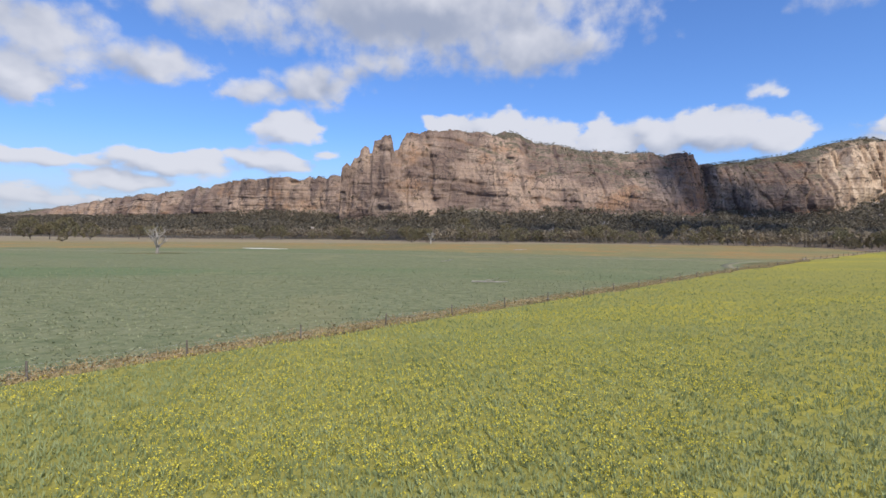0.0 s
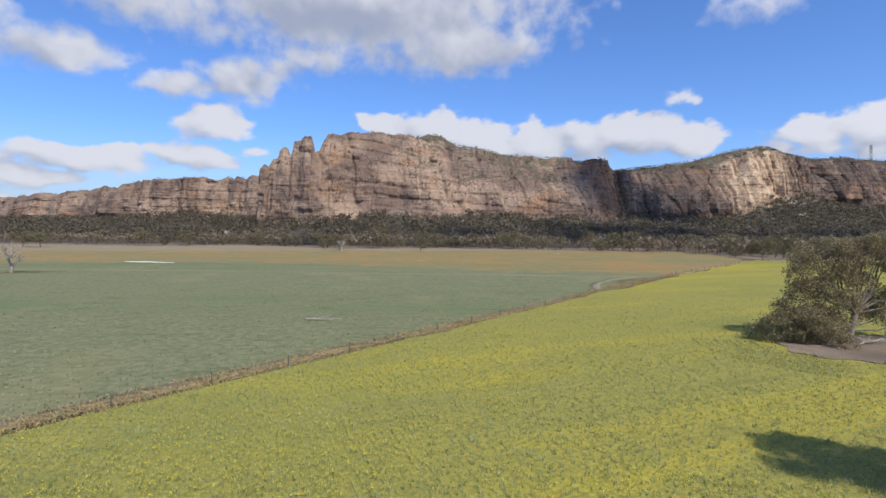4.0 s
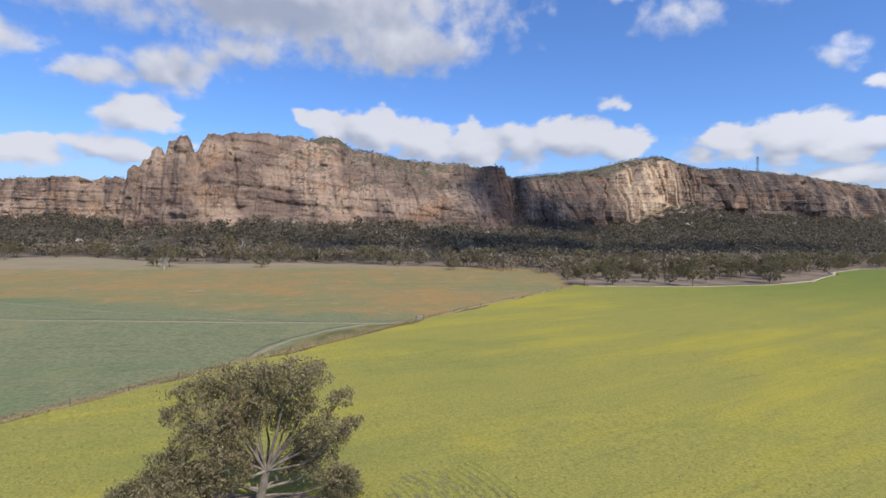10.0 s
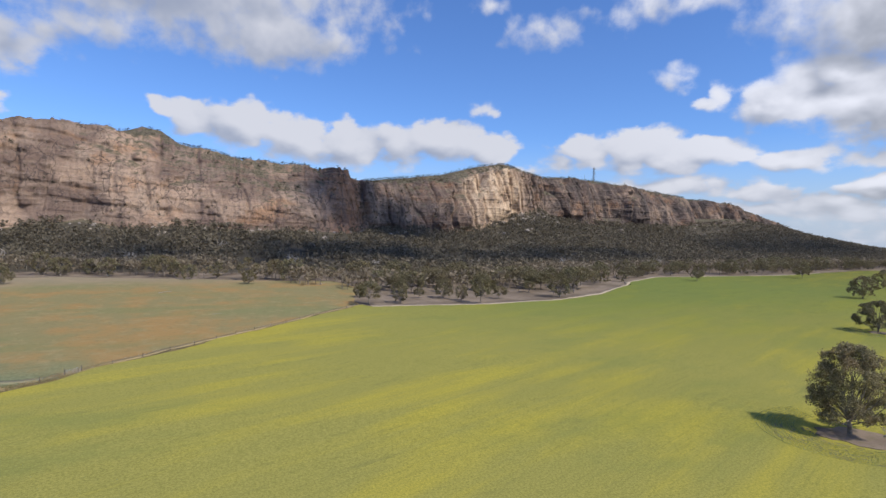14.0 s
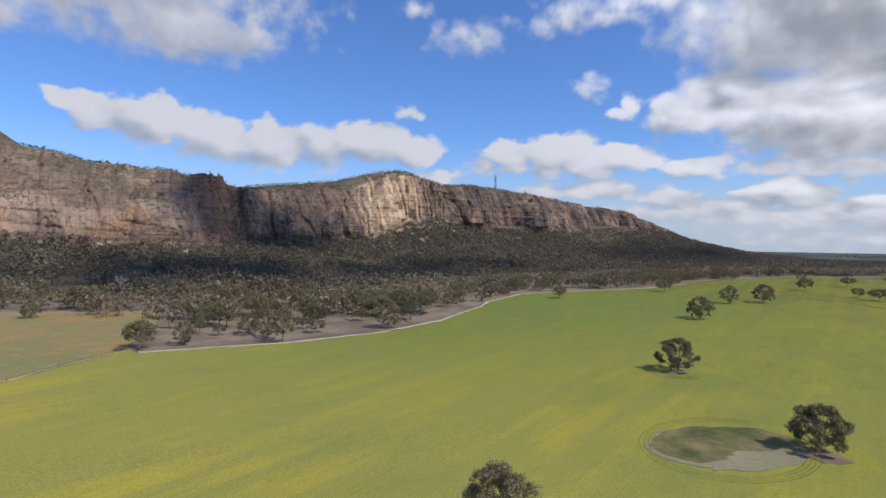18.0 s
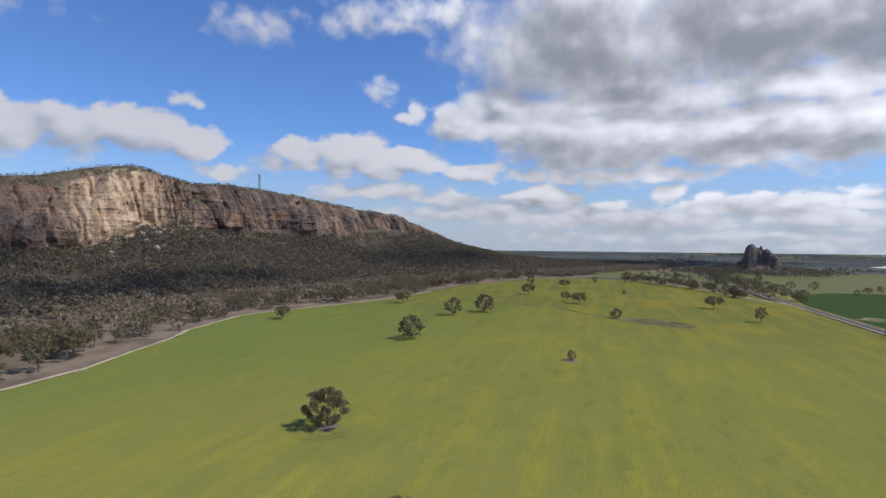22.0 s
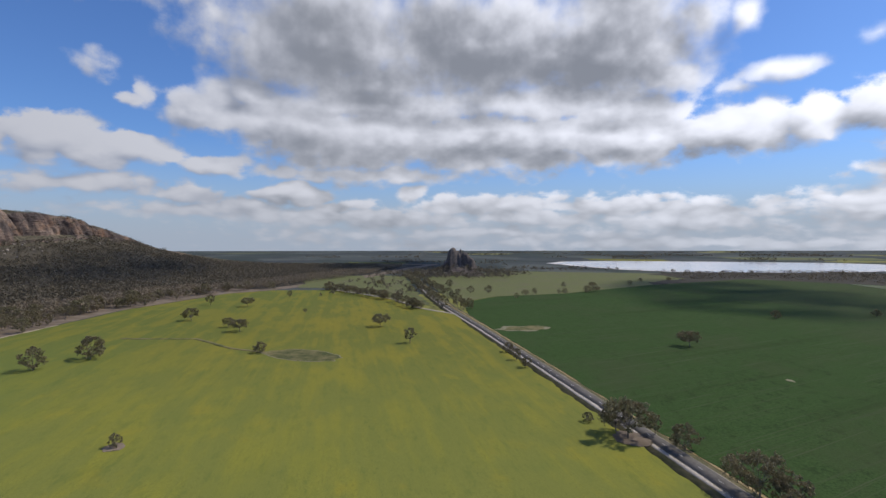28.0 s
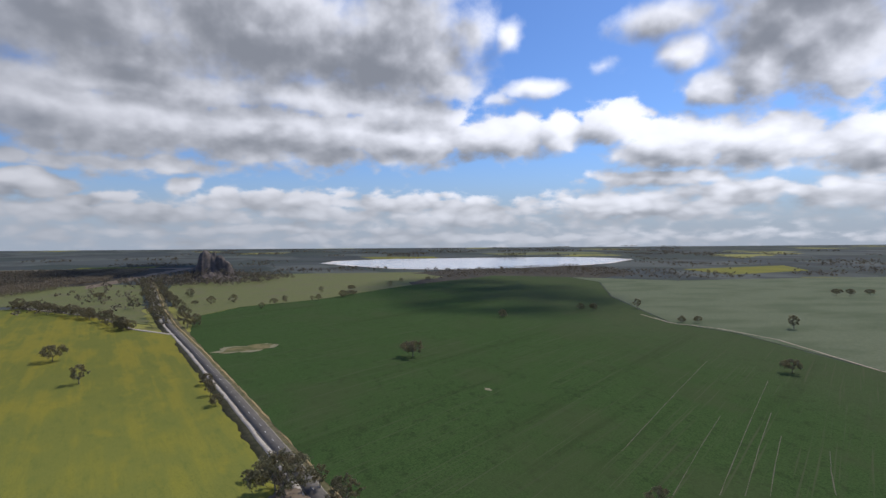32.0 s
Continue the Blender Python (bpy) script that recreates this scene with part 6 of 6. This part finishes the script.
def make_log(x, y, length, turn, seed, label, z=None):
    q = np.random.default_rng(seed)
    soup = Soup()
    pts = np.array([(-length / 2, 0, .3), (-length * .2, q.normal(0, .3), .42), (length * .2, q.normal(0, .3), .4), (length / 2, q.normal(0, .4), .55)])
    soup.add(*tube(pts, np.array([.3, .27, .2, .08]) * (.22 + length / 22), 6))
    for _ in range(4):
        u = q.uniform(-.2, .45) * length
        soup.add(*tube([(u, 0, .4), (u + .6, q.normal(0, .8), .8), (u + 1.5, q.normal(0, 1.6), q.uniform(.2, 1.4))], [.07, .045, .015], 4))
    log = new("fallen_log", soup.mesh("fallen_log", M_DEAD, True))
    log.matrix_basis = pose(x, y, (gz(x, y) if z is None else z) + .05, 0, 0, turn)
    return tagged(log, label, "log")


for k, (x, y, length, turn) in enumerate(((6.1, 112, 7.2, -17), (-2, 183.6, 3, 20), (40, 300, 8, 15), (150, 395, 9, 40), (-90, 420, 7, 70), (250, 420, 8, 30))):
    make_log(x, y, length, turn, 40 + k, "bleached fallen log lying in the paddock grass")
for k, (x, y, length, turn) in enumerate(((89, 81.5, 4, 12), (91.5, 80.6, 3.4, -25), (93, 80, 3.8, 50), (88, 82.2, 3, 100), (94.5, 81, 3.2, -60), (86, 80.5, 2.6, 30), (57, 26, 3, 40), (283, 88, 4, 10))):
    make_log(x, y, length, turn, 60 + k, "bleached fallen branch under the large gum", gz(x, y) + .45)


def make_fence():
    fence = tagged(new("fence"), "post-and-wire farm fence between paddock and crop", "fence")
    line = np.array([(-200, -129)] + FENCE[1:5] + [(243.5, 307.5)])
    seg_len = np.r_[0, np.cumsum(np.linalg.norm(np.diff(line, axis=0), axis=1))]
    bm = bmesh.new()
    bmesh.ops.create_cone(bm, cap_ends=True, segments=8, radius1=.085, radius2=.07, depth=1.75)
    bmesh.ops.bevel(bm, geom=[e for e in bm.edges if e.calc_face_angle(0) > 1], offset=.012, segments=1, affect="EDGES")
    post = from_bm("post", bm, M_POST)
    spots = []
    for s in np.arange(4.6, seg_len[-1], 9.9):
        x, y = np.interp(s, seg_len, line[:, 0]), np.interp(s, seg_len, line[:, 1])
        ob = part("post", post, fence)
        ob.matrix_basis = pose(x, y, gz(x, y) + .62, 3 * math.sin(s), 3 * math.cos(s * 1.7), s * 40)
        spots.append((x, y))
    for z in (.5, .85, 1.2):
        pts = np.array([(x, y, gz(x, y) + z) for x, y in spots])
        part("wire", fast_mesh("wire", *tube(pts, np.full(len(pts), .005), 4), M_STEEL), fence)
    gate = new("farm_gate")
    gate.matrix_basis = pose(130, 204.5, gz(130, 204), 0, 0, 44)
    for z in (.3, .65, 1.0, 1.3):
        part("rail", fast_mesh("rail", *beam((-2, 0, z), (2, 0, z), .03, 6), M_STEEL), gate)
    for x in (-2, 0, 2):
        part("upright", fast_mesh("upright", *beam((x, 0, .28), (x, 0, 1.32), .03, 6), M_STEEL), gate)
    for x in (-2.3, 2.3):
        ob = part("gate_post", post, gate)
        ob.matrix_basis = pose(x, 0, .7) @ Matrix.Diagonal((1.6, 1.6, 1.1, 1))
    tagged(gate, "galvanised pipe farm gate in the fence line", "gate")


make_fence()

# ---------------------------------------------------------------- crop plants near the start of the flight, and curved rows round the trees


def blades(base, count, height, width, q, tilt=.35):
    """Narrow upright blades, each a thin diamond."""
    k = len(base) * count
    c = np.repeat(base, count, 0) + q.normal(0, .06, (k, 3)) * (1, 1, .3)
    up = np.c_[q.normal(0, tilt, k), q.normal(0, tilt, k), np.ones(k)] * height * q.uniform(.6, 1.3, (k, 1))
    a = q.uniform(0, 2 * math.pi, k)
    side = np.c_[np.cos(a), np.sin(a), 0 * a] * width
    mid = c + up * .55
    return np.stack([c, mid + side, c + up, mid - side], 1).reshape(-1, 3), np.arange(4 * k).reshape(-1, 4)


def plants(name, label, x, y, tall, seed, yellow):
    """Leafy tops of the crop; where yellow is true a flower head sits above."""
    q = np.random.default_rng(seed)
    z = ground_z(x, y) + .28
    soup, heads = Soup(), Soup()
    soup.add(*blades(np.c_[x, y, z], 4, .32, .024, q))
    i = np.where(yellow)[0]
    heads.add(*leaf_cloud(np.c_[x[i], y[i], z[i] + .2 + .5 * tall[i]], .10, 3, .052, q, .8))
    ob = tagged(new(name, soup.mesh(name, M_STALK)), label, "crop", kind="stuff")
    part("flower_heads", heads.mesh("flower_heads", M_PETAL), ob, "small yellow flower heads")


def near_crop():
    q = np.random.default_rng(17)
    n = 1150000
    x, y = q.uniform(-75, 210, n), q.uniform(4, 190, n)
    across, along = .982 * x + .187 * y, -.187 * x + .982 * y
    across = np.round(across / .5) * .5 + q.normal(0, .09, n)
    x, y = .982 * across - .187 * along, .187 * across + .982 * along
    dist = np.hypot(x + 2, y - 8)
    ok = inside(x, y, [(a, b) for a, b in CANOLA]) & (q.random(n) < np.clip((24 / np.maximum(dist, 1)) ** 1.5, 0, 1) * np.clip((195 - dist) / 110, 0, 1))
    for tx, ty, r in ((85, 80, 11), (56.5, 33.5, 8)):
        ok &= np.hypot(x - tx, y - ty) > r
    x, y = x[ok], y[ok]
    bloom = .8 * fbm(x / 7, y / 7, 91, 4) + .8 * fbm(x / 24, y / 24, 95, 3)
    plants("crop_plants", "leafy crop plants, many topped with small yellow flowers", x, y, q.uniform(.2, .45, len(x)), 18, q.random(len(x)) < np.clip(.40 + 2.3 * bloom, .06, .97))
    xs, ys = [], []
    for tx, ty, r0, r1, a0, a1 in ((85, 79.6, 13, 21.5, 2.7, 3.9), (85, 79.6, 13, 30, -.42, .42), (56.5, 33.5, 8, 12, 0, 6.28), (277, 92, 9.5, 17, 1.2, 4.6), (426, 153, 7, 12, 1.5, 4.6), (364, 101, 16.5, 20, .3, 6)):
        for r in np.arange(r0, r1, .95):
            a = np.arange(a0, a1, .22 / r) + q.normal(0, .002)
            xs.append(tx + r * np.cos(a) * (1.35 if tx == 364 else 1.1) + q.normal(0, .07, len(a)))
            ys.append(ty + r * np.sin(a) + q.normal(0, .07, len(a)))
    x, y = np.concatenate(xs), np.concatenate(ys)
    plants("curved_crop_rows", "curved rows of yellow-green crop sown round the paddock trees", x, y, q.uniform(.25, .5, len(x)), 19, q.random(len(x)) < .7)


near_crop()


def furrows(name, label, cx, cy, r0, r1, a0, a1, seed):
    """Short dark gaps between the curved crop rows."""
    q = np.random.default_rng(seed)
    soup = Soup()
    for r in np.arange(r0, r1, .95):
        a = a0
        while a < a1:
            n = q.uniform(.8, 2.6) / r
            if q.random() < .55 * min(1, (r1 - r) / 5 + .3):
                t = np.linspace(a, a + n, 4)
                w = q.uniform(.12, .26)
                x = np.concatenate([cx + (r - w) * np.cos(t) * 1.05, cx + (r + w) * np.cos(t) * 1.05])
                y = np.concatenate([cy + (r - w) * np.sin(t), cy + (r + w) * np.sin(t)])
                soup.add(np.c_[x, y, ground_z(x, y) + .37], [[k, k + 4, k + 5, k + 1] for k in range(3)])
            a += n + q.uniform(.2, 1.0) / r
    tagged(new(name, soup.mesh(name, M_FURROW)), label, "furrows", kind="stuff")


furrows("sowing_furrows", "dark gaps between curved crop rows", 85, 79.6, 12.6, 21.5, 2.7, 3.9, 1)
furrows("sowing_furrows", "dark gaps between curved crop rows", 85, 79.6, 12.6, 30, -.42, .42, 2)
furrows("sowing_furrows", "dark gaps between curved crop rows", 277, 91, 8, 17, 2.2, 5.6, 3)
furrows("sowing_furrows", "dark gaps between curved crop rows", 426, 152.5, 6, 13, 2.0, 5.0, 4)


def pasture_tufts():
    q = np.random.default_rng(27)
    n = 60000
    x, y = q.uniform(-130, 90, n), q.uniform(38, 200, n)
    ok = inside(x, y, [(-130, -56), (-35, 42), (90, 168), (92, 200), (-130, 200)]) & (q.random(n) < np.clip(1.4 - np.hypot(x, y) / 140, .1, 1))
    x, y = x[ok], y[ok]
    soup = Soup()
    soup.add(*leaf_cloud(np.c_[x, y, ground_z(x, y) + .16], .15, 2, .13, q, .5))
    tagged(new("pasture_tufts", soup.mesh("pasture_tufts", M_TUFT)), "grey-green grass tufts in the paddock", "grass", kind="stuff")


pasture_tufts()


def verge_grass():
    """Straggling dry and green grass along the fence line, hiding the edges of the strip."""
    q = np.random.default_rng(63)
    n = 26000
    u = q.uniform(0, 1, n) ** 1.3
    off = q.normal(0, 1.7, n)
    fx0 = -60 + 200 * u
    x, y = fx0 - off * .707 - .5, np.interp(fx0, [p[0] for p in FENCE], [p[1] for p in FENCE]) + off * .707 + .5
    dry = q.random(n) < .80
    for name, pick, mat, text in (("dry_verge_grass", dry, M_DRYGRASS, "straggling dry grass along the fence"), ("green_verge_grass", ~dry, M_TUFT, "green grass tufts along the fence")):
        base = np.c_[x[pick], y[pick], ground_z(x[pick], y[pick]) + .06]
        soup = Soup()
        soup.add(*blades(base, 2, .28, .05, q, .8))
        tagged(new(name, soup.mesh(name, mat)), text, "grass", kind="stuff")


verge_grass()
